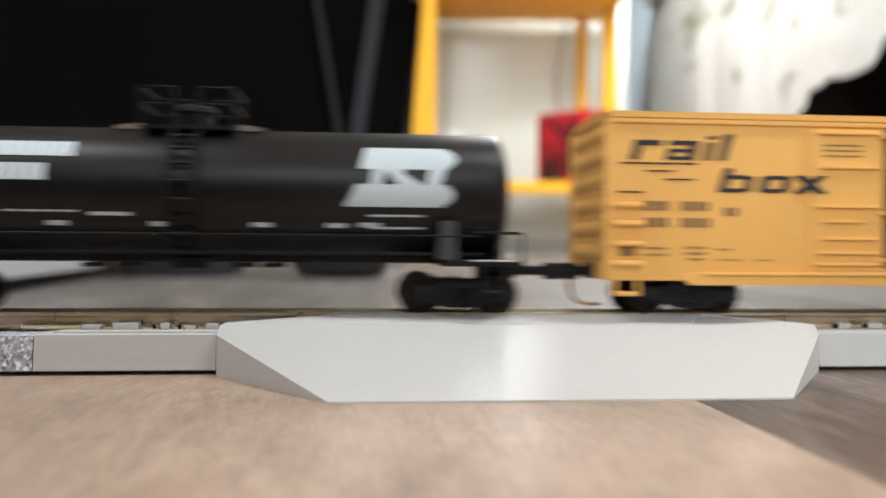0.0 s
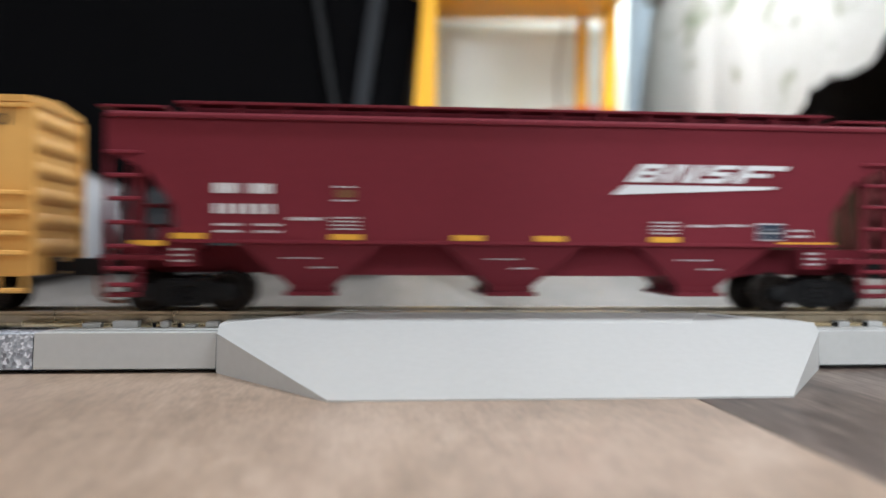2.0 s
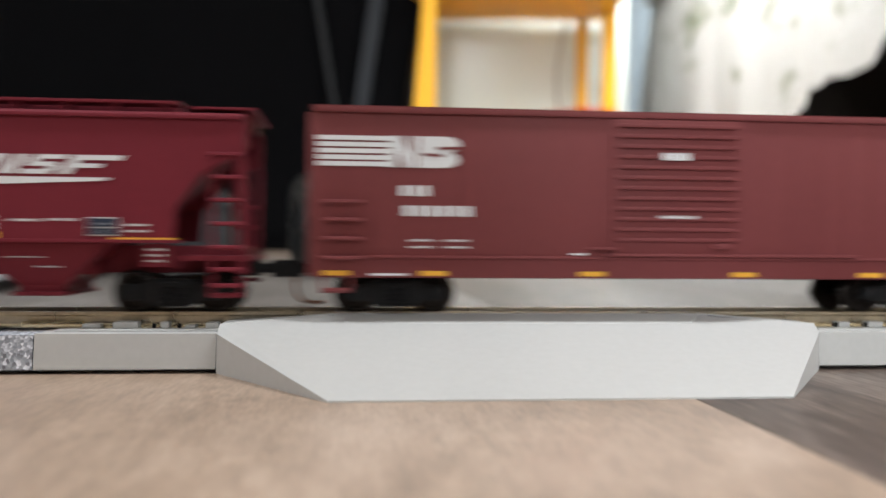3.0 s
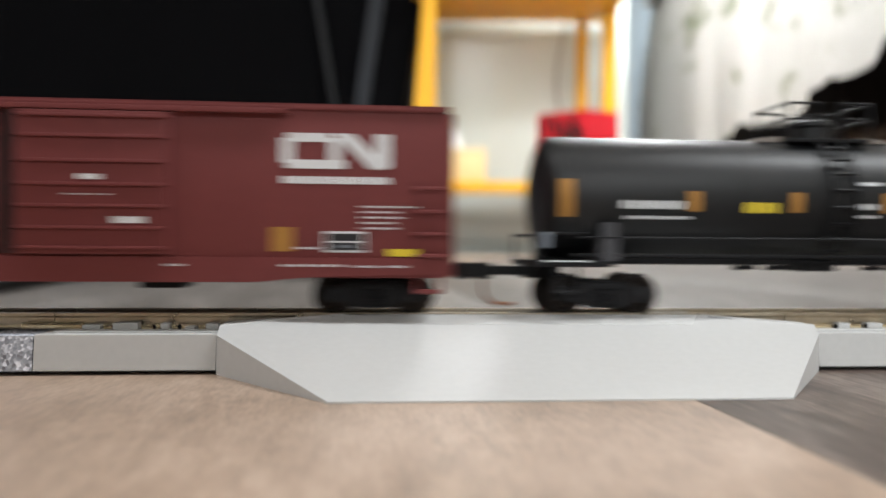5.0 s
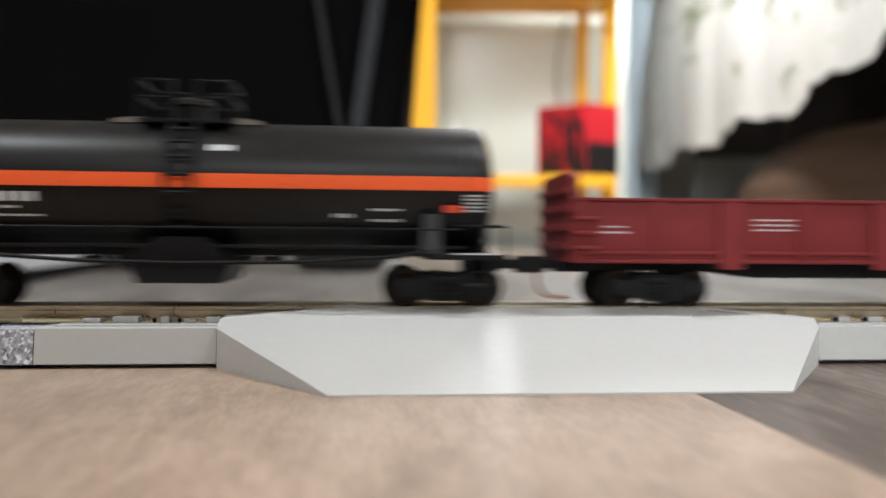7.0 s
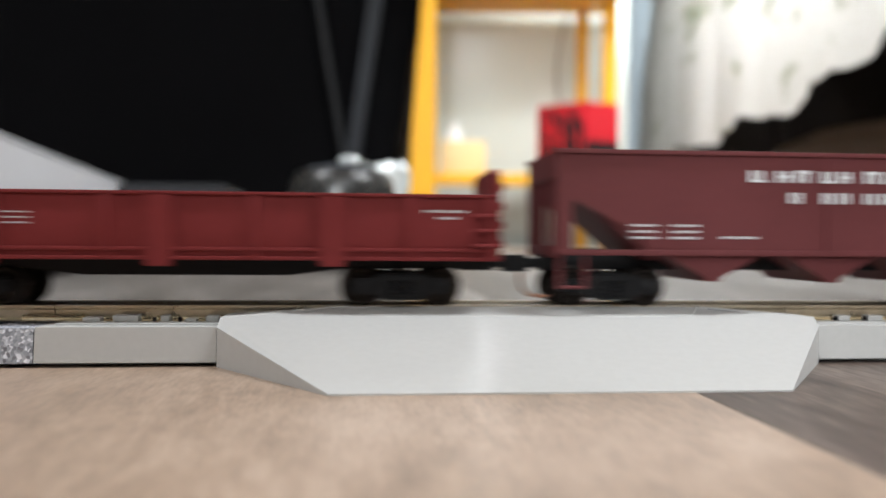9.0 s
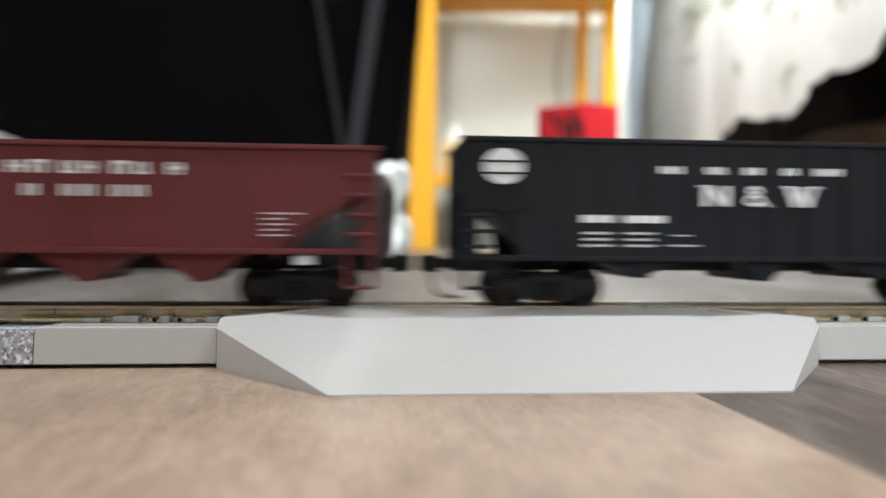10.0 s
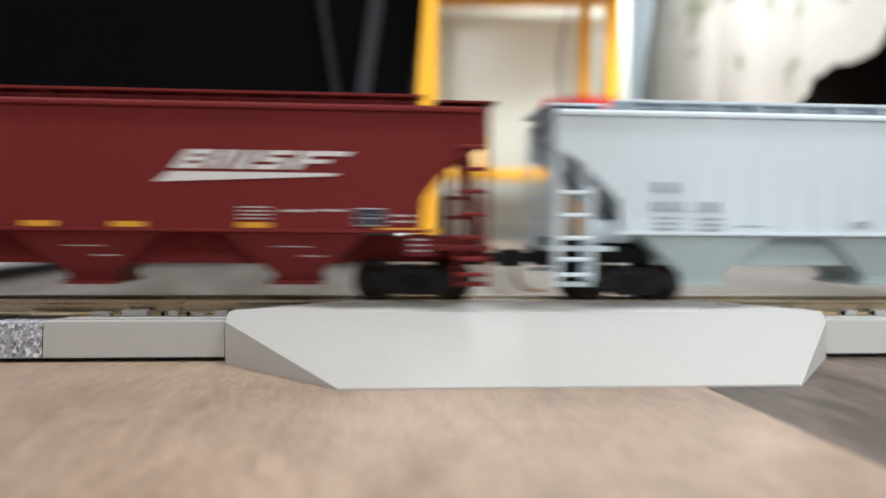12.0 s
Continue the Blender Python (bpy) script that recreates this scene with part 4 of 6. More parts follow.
def rust_box_car():
    car, half, L = freight("box_car", "rust-red model box car with a sliding door and white block emblem", "train cars", 340.6, 437.3)
    box_body(car, half, 12.4, 35.2, 36.2, BOX_BROWN2, [14.6, 17.0, 19.4, 21.8, 24.2, 26.6, 29.0, 31.4, 33.4])
    y, mat = -HALF, BOX_BROWN2
    part("eaves_strip", bm_box(-half, half, y - 0.3, y + 0.2, 34.7, 35.2, 0.08), mat, car)
    part("door_rail", bm_box(L(352), L(416), y - 0.9, y + 0.1, 34.0, 34.7, 0.1), mat, car)
    bm = bmesh.new()
    prism(bm, [(L(352), 12.6), (L(356), 11.8), (L(412), 11.8), (L(420), 12.6), (L(436), 12.9), (L(436), 15.1), (L(342), 15.1), (L(342), 12.9)], "y", y - 0.35, y + 0.5)
    part("side_sill", bm, mat, car)
    door = part("sliding_door", bm_box(L(381.6), L(400.8), y - 0.9, y - 0.1, 15.4, 33.9, 0.12), mat, car)
    bm = bmesh.new()
    for z in (16.2, 18.8, 21.6, 24.4, 27.4, 30.6, 33.2):
        box(bm, L(382), L(400.4), y - 1.25, y - 0.85, z - 0.22, z + 0.22, 0.08)
    part("door_rib", bm, mat, door)
    # shade of the door gap, laid on as a flat black strip, no opening
    part("door_gap_shade", bm_box(L(379.4), L(381.5), y - 0.12, y + 0.1, 15.4, 33.9), BLACK_CARD, car, "black strip for the shade in the door gap")
    ladder(car, L(433.0), L(437.0), [24.4, 21.3, 18.3, 15.4], mat, stand=0.6)
    ladder(car, L(341.0), L(345.0), [24.4, 21.3, 18.3, 15.4], mat, stand=0.6)
    stirrup(car, L(433.2), L(436.4), 10.6, 12.8, mat)
    stirrup(car, L(341.4), L(344.6), 10.6, 12.8, mat)
    # block emblem: a rounded open frame joined to a folded band
    bm = bmesh.new()
    w = 1.55
    for u0, u1, z0, z1 in ((415.2, 415.2 + w, 27.6, 30.9), (415.9, 423.6, 26.9, 26.9 + w * 0.75), (415.9, 421.6, 31.6 - w * 0.75, 31.6), (421.5, 423.0, 27.6, 31.0)):
        box(bm, L(u0), L(u1), y - 0.09, y + 0.03, z0, z1, 0.0)
    part("emblem", bm, MARK_WHITE, car)
    shape(car, [(L(422.0), 31.6), (L(424.6), 31.6), (L(427.6), 28.8), (L(427.6), 31.6), (L(429.6), 31.6), (L(429.6), 27.2), (L(428.8), 26.9), (L(427.0), 26.9), (L(423.2), 30.6)], MARK_WHITE, lift=0.12)
    line(car, L(415.4), L(429.6), 24.9, 0.95, 12, MARK_WHITE, fill=0.88)
    for i, u in enumerate((433.4, 431, 431.6, 430.4, 430.8)):
        line(car, L(425.8), L(u), 21.8 - i * 0.72, 0.3, 6, MARK_WHITE, fill=0.94)
    mark(car, L(414.0), L(416.8), 15.9, 19.1, MARK_TAN, name="reflector")
    mark(car, L(421.0), L(426.3), 15.8, 18.6, MARK_WHITE)
    mark(car, L(421.3), L(426.0), 16.1, 18.3, MARK_BLACK, y - 0.1)
    mark(car, L(421.5), L(425.8), 17.1, 17.3, MARK_WHITE, y - 0.14)
    mark(car, L(422.6), L(424.6), 16.4, 16.8, MARK_GREY, y - 0.14)
    mark(car, L(429.4), L(433.4), 15.3, 16.3, MARK_LEMON, y - 0.02, name="reflector")
    for u0, u1, z in ((417.2, 420.6, 16.2), (415.4, 424, 13.9), (425, 428, 13.8), (429, 432, 13.8), (400.5, 403, 13.9)):
        line(car, L(u0), L(u1), z, 0.35, 3, MARK_WHITE, y - 0.36, 0.9)
    line(car, L(389.6), L(392.4), 25.0, 0.7, 3, MARK_WHITE, y - 0.92, 0.9)
    line(car, L(388), L(394), 23.0, 0.2, 2, MARK_WHITE, y - 0.92, 0.95)
    line(car, L(394), L(398), 19.4, 0.85, 4, MARK_WHITE, y - 0.92, 0.9)
    for z, u0 in ((25.2, 367.2), (24.3, 366.4), (23.4, 366.2)):
        line(car, L(u0), L(371.6), z, 0.5, 4, MARK_WHITE)
    line(car, L(362.6), L(365.3), 26.6, 0.5, 2, MARK_WHITE)
    line(car, L(362.8), L(365.0), 25.8, 0.5, 2, MARK_WHITE)
    mark(car, L(353.4), L(356.0), 15.9, 19.1, MARK_TAN, name="reflector")
    mark(car, L(374), L(376.4), 15.9, 19.1, MARK_TAN, name="reflector")
    part("brake_valve", bm_box(L(396), L(402), -6, 1, 10.8, 12.4, 0.3), BLACK_PLASTIC, car)
    couplers(car, half)
    running_gear(car, (L(351.0), L(427.6)))


# ---------------------------------------------------------------- hopper cars
def covered_hopper(start, end, mat, bay_mat, label, name_marks, ribs=False, bogie=10.4):
    car, half, L = freight("covered_hopper_car", label, "train cars", start, end)
    y = -HALF + 0.2
    n = half - 1.0
    # sides cut away at the ends
    for s in (-1, 1):
        bm = bmesh.new()
        knee = (3.2, 26.6, 8.7, 21.4) if ribs else (5.0, 26.0, 8.4, 21.6)
        pts = [(-n, 33.2), (n, 33.2), (n, 28.6), (n - knee[0], knee[1]), (n - knee[2], knee[3]), (n - 8.9, 17.0), (-n + 8.9, 17.0), (-n + knee[2], knee[3]), (-n + knee[0], knee[1]), (-n, 28.6)]
        prism(bm, pts, "y", min(s * HALF * 0.98, s * (HALF * 0.98 - 0.7)), max(s * HALF * 0.98, s * (HALF * 0.98 - 0.7)))
        part("side_sheet", bm, mat, car)
    # slope sheets and the hold between them
    bm = bmesh.new()
    prism(bm, [(-n + 1.0, 33.0), (n - 1.0, 33.0), (n - 1.0, 31.0), (n - 17, 16.5), (-n + 17, 16.5), (-n + 1.0, 31.0)], "y", -HALF + 0.92, HALF - 0.92)
    part("hold", bm, mat, car)
    part("bottom_flange", bm_box(-n + 8, n - 8, y - 0.35, y + 0.4, 16.7, 17.15, 0.06), mat, car)
    # roof with running boards
    bm = bmesh.new()
    prism(bm, [(-HALF + 0.2, 33.2), (HALF - 0.2, 33.2), (HALF - 0.6, 33.9), (0, 34.7), (-HALF + 0.6, 33.9)], "x", -n, n)
    part("roof", bm, mat, car)
    part("roof_edge", bm_box(-n, n, y - 0.45, y + 0.25, 33.0, 33.5, 0.08), mat, car)
    for s in (-1, 1):
        part("running_board", bm_box(-n + 8.5, n - 8.5, *sorted((s * 5.4, s * 8.8)), 35.1, 35.5, 0.06), mat, car)
        k = -n + 10
        while k < n - 9:
            part("board_bracket", bm_box(k, k + 0.6, *sorted((s * 5.6, s * 8.6)), 33.6, 35.1), mat, car)
            k += 6.2
        bm = bmesh.new()
        box(bm, *sorted((s * (half + 0.4), s * (half - 8))), -8.6, 8.6, 34.5, 34.85, 0.06)
        part("end_board", bm, mat, car)
    part("roof_coaming", bm_box(-n + 9, n - 9, -5.2, 5.2, 33.6, 35.25, 0.1), mat, car)
    for k in range(4):
        bm = bmesh.new()
        box(bm, -n + 14 + k * (2 * n - 28) / 4, -n + 14 + (k + 0.9) * (2 * n - 28) / 4, -3.6, 3.6, 35.26, 35.75, 0.2)
        part("hatch", bm, mat, car)
    # outlet bays
    for c in (-27.6, 0, 27.2):
        for s in (-1, 1):
            bm = bmesh.new()
            inner = [bm.verts.new((c + u, s * 0.6, z)) for u, z in ((-9.6, 16.7), (9.6, 16.7), (3.0, 11.0), (3.0, 9.9), (-3.0, 9.9), (-3.0, 11.0))]
            outer = [bm.verts.new((c + u, s * w, z)) for u, w, z in ((-9.6, 9.1, 16.7), (9.6, 9.1, 16.7), (3.0, 6.0, 11.0), (3.0, 6.0, 9.9), (-3.0, 6.0, 9.9), (-3.0, 6.0, 11.0))]
            bm.faces.new(inner)
            bm.faces.new(outer[::-1])
            for k in range(6):
                bm.faces.new((inner[k], outer[k], outer[(k + 1) % 6], inner[(k + 1) % 6]))
            bmesh.ops.recalc_face_normals(bm, faces=bm.faces[:])
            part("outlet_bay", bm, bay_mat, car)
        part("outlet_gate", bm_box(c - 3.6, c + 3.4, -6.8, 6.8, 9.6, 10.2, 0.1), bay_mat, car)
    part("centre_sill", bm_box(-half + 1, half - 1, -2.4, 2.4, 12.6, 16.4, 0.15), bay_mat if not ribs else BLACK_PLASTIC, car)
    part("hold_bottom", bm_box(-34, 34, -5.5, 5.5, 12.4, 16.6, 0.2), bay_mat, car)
    # end frames: posts, ladders, platforms
    for s in (-1, 1):
        for t in (-1, 1):
            yy = t * (HALF - 0.5)
            bm = bmesh.new()
            box(bm, *sorted((s * (half - 0.6), s * (half - 1.3))), *sorted((yy, yy - 0.8 * t)), 12.6, 33.4)
            box(bm, *sorted((s * (half - 4.6), s * (half - 5.2))), *sorted((yy, yy - 0.8 * t)), 10.4, 30.4)
            part("corner_post", bm, mat, car)
        u0, u1 = sorted((s * (half - 1.0), s * (half - (5.6 if ribs else 4.9))))
        ladder(car, u0, u1, [11.2, 13.3, 16.2, 19.3, 22.4] + ([25.4, 28.4] if not ribs else []), mat, -HALF + 0.3, 0.6, 0.24, rails=ribs)
        ladder(car, u0, u1, [11.2, 13.3, 16.2, 19.3, 22.4], mat, HALF - 0.3, -0.6, 0.24)
        stirrup(car, u0, u1, 9.9, 12.4, mat, -HALF + 0.2)
        part("end_platform", bm_box(*sorted((s * half, s * (half - 9))), -HALF + 0.6, HALF - 0.6, 14.4, 15.1, 0.1), mat, car)
        bm = bmesh.new()
        for yy in (-4.5, 0, 4.5):
            tube(bm, (s * (half - 1.2), yy, 15.0), (s * (half - 3.0), yy, 31.0), 0.35, 6)
        part("end_brace", bm, mat, car)
    lathe_bm = bmesh.new()
    lathe(lathe_bm, [(-3.2, 1.4), (-2.9, 1.7), (2.9, 1.7), (3.2, 1.4)], "x", (-half + 9.5, -5.0, 17.2), 14)
    part("brake_cylinder", lathe_bm, mat, car)
    name_marks(car, L, half, -HALF * 0.98)
    couplers(car, half, 4.0)
    running_gear(car, (-half + bogie, half - bogie))
    return car


def red_hopper_marks(base, shift=0.0):
    def go(car, L, half, y):
        def M(o):
            return L(base + o - 117.6)

        def E(o):
            return M(o + shift)
        # slanted emblem: four block letters cut from a leaning band, a wedge below
        drop = -0.7 if shift else -0.15

        def lean(pts):
            shape(car, [(E(u - 0.9 + 2.1 * v), 25.7 + drop + 2.5 * v) for u, v in pts], MARK_WHITE, y, "emblem_stroke")

        def bar(u0, u1, v0, v1):
            lean([(u0, v0), (u1, v0), (u1, v1), (u0, v1)])
        bar(189.3, 190.7, 0, 1)
        bar(190.7, 193.2, 0, 0.24)
        bar(190.7, 193.0, 0.42, 0.6)
        bar(190.7, 193.2, 0.78, 1)
        bar(192.5, 193.7, 0.2, 0.46)
        bar(192.4, 193.5, 0.56, 0.82)
        bar(194.3, 195.6, 0, 1)
        lean([(195.6, 1), (196.2, 1), (197.5, 0), (196.9, 0)])
        bar(197.4, 198.7, 0, 1)
        bar(199.4, 203.2, 0, 0.24)
        bar(199.6, 203.2, 0.4, 0.62)
        bar(199.8, 203.6, 0.78, 1)
        bar(199.4, 200.6, 0.58, 0.84)
        bar(202.4, 203.6, 0.18, 0.44)
        bar(204.3, 205.7, 0, 1)
        bar(205.7, 210.6, 0.74, 1)
        bar(205.7, 208.8, 0.34, 0.56)
        shape(car, [(E(186.4), 23.9 + drop), (E(209.4), 24.9 + drop), (E(210.0), 25.3 + drop), (E(188.2), 25.3 + drop)], MARK_WHITE, y, "emblem_wedge")
        def W(o):
            return M(o + (0.8 if shift else 0.0))
        line(car, W(132.8), W(136.2), 23.3, 1.3, 2, MARK_WHITE, y, 0.8)
        line(car, W(137.4), W(140.6), 23.3, 1.3, 2, MARK_WHITE, y, 0.76)
        line(car, W(132.8), W(141.0), 20.6, 1.3, 6, MARK_WHITE, y, 0.58)
        for u in (133.0, 138.2):
            for z in (19.0, 18.1):
                line(car, W(u), W(u + 3.4), z, 0.4, 4, MARK_WHITE, y, 0.7)
        line(car, M(142.6), M(147), 19.8, 0.5, 4, MARK_WHITE, y, 0.7)
        for i in range(4):
            line(car, M(148.2), M(152), 18.6 + i * 0.5, 0.24, 4, MARK_WHITE, y, 0.9)
        line(car, M(148.6), M(151.6), 24.2, 0.25, 1, MARK_WHITE, y, 0.98)
        line(car, M(148.6), M(151.6), 22.4, 0.25, 1, MARK_WHITE, y, 0.98)
        line(car, M(148.8), M(151.4), 22.9, 1.0, 4, MARK_SHADOW, y, 0.7)
        for i in range(4):
            line(car, M(192), M(196), 18.4 + i * 0.5, 0.24, 4, MARK_WHITE, y, 0.9)
        line(car, M(197.6), M(201.4), 19.4, 0.4, 3, MARK_WHITE, y, 0.7)
        line(car, M(202.2), M(206), 19.5, 0.4, 3, MARK_WHITE, y, 0.7)
        mark(car, M(207.2), M(211), 17.6, 20.0, MARK_WHITE, y)
        mark(car, M(207.3), M(210.9), 18.75, 19.85, MARK_INK, y - 0.1)
        mark(car, M(207.3), M(208.9), 17.75, 18.6, MARK_INK, y - 0.1)
        mark(car, M(209.1), M(210.9), 17.75, 18.6, MARK_INK, y - 0.1)
        mark(car, M(208.3), M(209.9), 19.0, 19.3, MARK_GREY, y - 0.14)
        line(car, M(211.8), M(215), 18.9, 0.35, 3, MARK_WHITE, y, 0.7)
        line(car, M(211.8), M(215), 18.1, 0.35, 3, MARK_WHITE, y, 0.7)
        for u in (127.4, 148.0, 164.4, 175.6, 191.8):
            mark(car, M(u), M(u + 4.2), 17.25, 18.0, MARK_YELLOW, y - 0.02, "reflector")
        part("platform_edge", bm_box(M(122.2), M(126.4), y - 0.25, y + 0.4, 16.3, 17.0), MARK_YELLOW, car, "yellow platform edge")
        part("platform_edge", bm_box(M(210.2), M(218.4), y - 0.25, y + 0.4, 16.7, 17.4), MARK_YELLOW, car, "yellow platform edge")
        for c in (144, 171.6, 198.8):
            line(car, M(c - 2.4), M(c + 2.6), 14.7, 0.2, 3, MARK_WHITE, -8.12, 0.9)
            line(car, M(c + 1.2), M(c + 4.4), 13.4, 0.25, 3, MARK_WHITE, -7.42, 0.8)
        for i in range(3):
            line(car, M(127.4), M(129.8), 14.2 + i * 0.75, 0.35, 2, MARK_WHITE, y + 0.4, 0.85)
            line(car, M(214.6), M(217.0), 14.2 + i * 0.75, 0.35, 2, MARK_WHITE, y + 0.4, 0.85)
        part("placard_plate", bm_box(M(126.8), M(130.4), y + 0.44, y + 0.9, 13.6, 16.6), HOPPER_RED, car)
        part("placard_plate", bm_box(M(214.0), M(217.6), y + 0.44, y + 0.9, 13.6, 16.6), HOPPER_RED, car)
    return go


def pale_hopper_marks(car, L, half, y):
    bm = bmesh.new()
    k = -half + 11.0
    while k < half - 10:
        box(bm, k, k + 0.55, y - 0.14, y + 0.05, 17.2, 32.9, 0.08)
        k += 4.4
    part("side_rib", bm, PALE_GREY, car)
    line(car, L(1136.4), L(1141), 22.6, 1.4, 2, MARK_PALE, y - 0.16, 0.62)
    line(car, L(1136.2), L(1141.4), 20.0, 1.3, 4, MARK_PALE, y - 0.16, 0.62)
    line(car, L(1143.0), L(1146.4), 20.0, 1.3, 3, MARK_PALE, y - 0.16, 0.62)
    for i in range(3):
        line(car, L(1136.6), L(1140.6), 17.4 + i * 0.75, 0.35, 4, MARK_PALE, y - 0.16, 0.62)
        line(car, L(1143.0), L(1146.8), 17.3 + i * 0.75, 0.4, 4, MARK_PALE, y - 0.16, 0.62)
    line(car, L(1148.6), L(1153), 17.9, 0.3, 4, MARK_PALE, y - 0.16, 0.62)
    line(car, L(1165.5), L(1168.2), 17.9, 0.9, 3, MARK_PALE, y - 0.16, 0.62)


def open_hopper(name, label, start, end, z0, z1, mat, teeth, n_ribs, marks, centres):
    car, half, L = freight(name, label, "train cars", start, end)
    t = 0.7
    tall, slant, far = (6.4, 6.4, 6.8) if n_ribs > 1 else (7.2, 2.4, 11.8)
    for s in (-1, 1):
        bm = bmesh.new()
        # side with a tall opening at each end
        pts = [(-half, z1), (half, z1), (half, z0), (half - 2.2, z0), (half - 2.2, z0 + tall), (half - far, z0 + slant), (half - far - 0.8, z0 + 0.8), (half - far - 0.8, z0), (-half + far + 0.8, z0), (-half + far + 0.8, z0 + 0.8), (-half + far, z0 + slant), (-half + 2.2, z0 + tall), (-half + 2.2, z0), (-half, z0)]
        prism(bm, pts, "y", *sorted((s * HALF, s * (HALF - t))))
        part("side_sheet", bm, mat, car)
        part("side_sill", bm_box(-half, half, *sorted((s * (HALF + 0.3), s * (HALF - 0.4))), z0 - 0.5, z0 + 0.3, 0.08), mat, car)
        part("top_chord", bm_box(-half - 0.3, half + 0.3, *sorted((s * (HALF + 0.45), s * (HALF - 0.6))), z1 - 0.1, z1 + 0.55, 0.1), mat, car)
    bm = bmesh.new()
    for i in range(n_ribs):
        u = -half + (i + 0.5) * 2 * half / n_ribs
        for s in (-1, 1):
            ya, yb = sorted((s * (HALF + 0.38), s * (HALF - 0.05)))
            low = z0 + 0.3
            if abs(u) > half - 9:
                low = z0 + tall + 0.2
            prism(bm, [(u - 0.55, low), (u + 0.55, low), (u + 0.55, z1 - 0.1), (u - 0.55, z1 - 0.1)], "y", ya, yb)
    part("side_rib", bm, mat, car)
    for s in (-1, 1):
        bm = bmesh.new()
        prism(bm, [(s * half, z1 + 0.4), (s * (half - 0.7), z1 + 0.4), (s * (half - 0.7), z0 + tall + 4.0), (s * (half - 14), z0 - 0.4), (s * (half - 14), z0 - 1.2), (s * half, z0 + tall + 3.2)], "y", -HALF + 0.72, HALF - 0.72)
        part("slope_sheet", bm, mat, car)
        part("end_sill", bm_box(*sorted((s * half, s * (half - 1.2))), -HALF + 0.75, HALF - 0.75, z0 - 0.9, z0 + 0.8, 0.1), mat, car)
        bm = bmesh.new()
        for yy in (-6.5, -2.2, 2.2, 6.5):
            tube(bm, (s * (half - 0.5), yy, z0 + 0.6), (s * (half - 0.5), yy, z0 + tall + 3.5), 0.4, 6)
        part("end_post", bm, mat, car)
        u0, u1 = sorted((s * (half - 0.5), s * (half - 4.0)))
        if n_ribs > 1 or s > 0:
            ladder(car, u0, u1, [z0 + 1.4 + 2.1 * k for k in range(7 if s > 0 else 3)] if n_ribs > 1 else [z0 + 2.2, z0 + 4.8, z0 + 7.4, z0 + 10.0], mat, -HALF - 0.3, 0.5, rails=n_ribs > 1 and s > 0)
        stirrup(car, u0, u1, 10.2, z0 - 0.3, mat)
    part("hold_floor", bm_box(-half + 14, half - 14, -HALF + 0.72, HALF - 0.72, z0 - 0.4, z0 + 0.6), mat, car)
    for c, w, low in teeth:
        bm = bmesh.new()
        prism(bm, [(L(c) - w, z0 - 0.3), (L(c) + w, z0 - 0.3), (L(c) + 1.1, low + 0.6), (L(c) + 0.9, low), (L(c) - 1.0, low), (L(c) - 1.4, low + 0.6)], "y", -HALF + 1.0, HALF - 1.0)
        part("outlet_bay", bm, mat, car)
    part("centre_sill", bm_box(-half + 0.5, half - 0.5, -1.8, 1.8, 12.4, 14.6, 0.15), BLACK_PLASTIC, car)
    marks(car, L, half)
    couplers(car, half, 4.2)
    running_gear(car, [L(c) for c in centres])


def brown_hopper_marks(car, L, half):
    y = -HALF - 0.4
    for i, (u0, u1) in enumerate(((851.2, 853.8), (855, 857.6), (857.9, 860.4), (861.6, 864), (864.3, 866.4), (868, 870.6), (870.9, 873), (875, 877.4))):
        line(car, L(u0 + 1.4), L(u1 + 1.3), 24.9, 1.6, 2, MARK_WHITE, y, 0.5, "wordmark_block")
        mark(car, L(u0 + 1.4), L(u1 + 1.0), 24.9 + (i % 3) * 0.65, 25.2 + (i % 3) * 0.7, MARK_WHITE, y - 0.02, "wordmark_block")
    for u0, u1 in ((857, 859.4), (861.8, 864), (864.2, 866.4), (868.0, 870.2), (870.4, 872.8)):
        line(car, L(u0 + 1.4), L(u1 + 1.2), 22.0, 1.5, 2, MARK_WHITE, y, 0.52, "number_bar")
    for i in range(3):
        line(car, L(835.6), L(839.6), 16.9 + i * 0.85, 0.4, 4, MARK_WHITE, y, 0.85)
        line(car, L(841.4), L(845.4), 16.9 + i * 0.85, 0.4, 4, MARK_WHITE, y, 0.85)
    line(car, L(848.6), L(853.8), 17.0, 0.4, 5, MARK_WHITE, y, 0.85)
    for i, u in enumerate((892.2, 891.4, 892.4, 891.6, 894.0)):
        line(car, L(888.6), L(u), 17.0 + i * 0.72, 0.28, 3, MARK_WHITE, y, 0.86)
    for u in (893.9,):
        part("brake_step", bm_box(L(u - 1.3), L(u + 1.3), -HALF + 0.2, -HALF + 3, 13.2, 14.5, 0.2), PALE_GREY, car, "pale grey brake step")


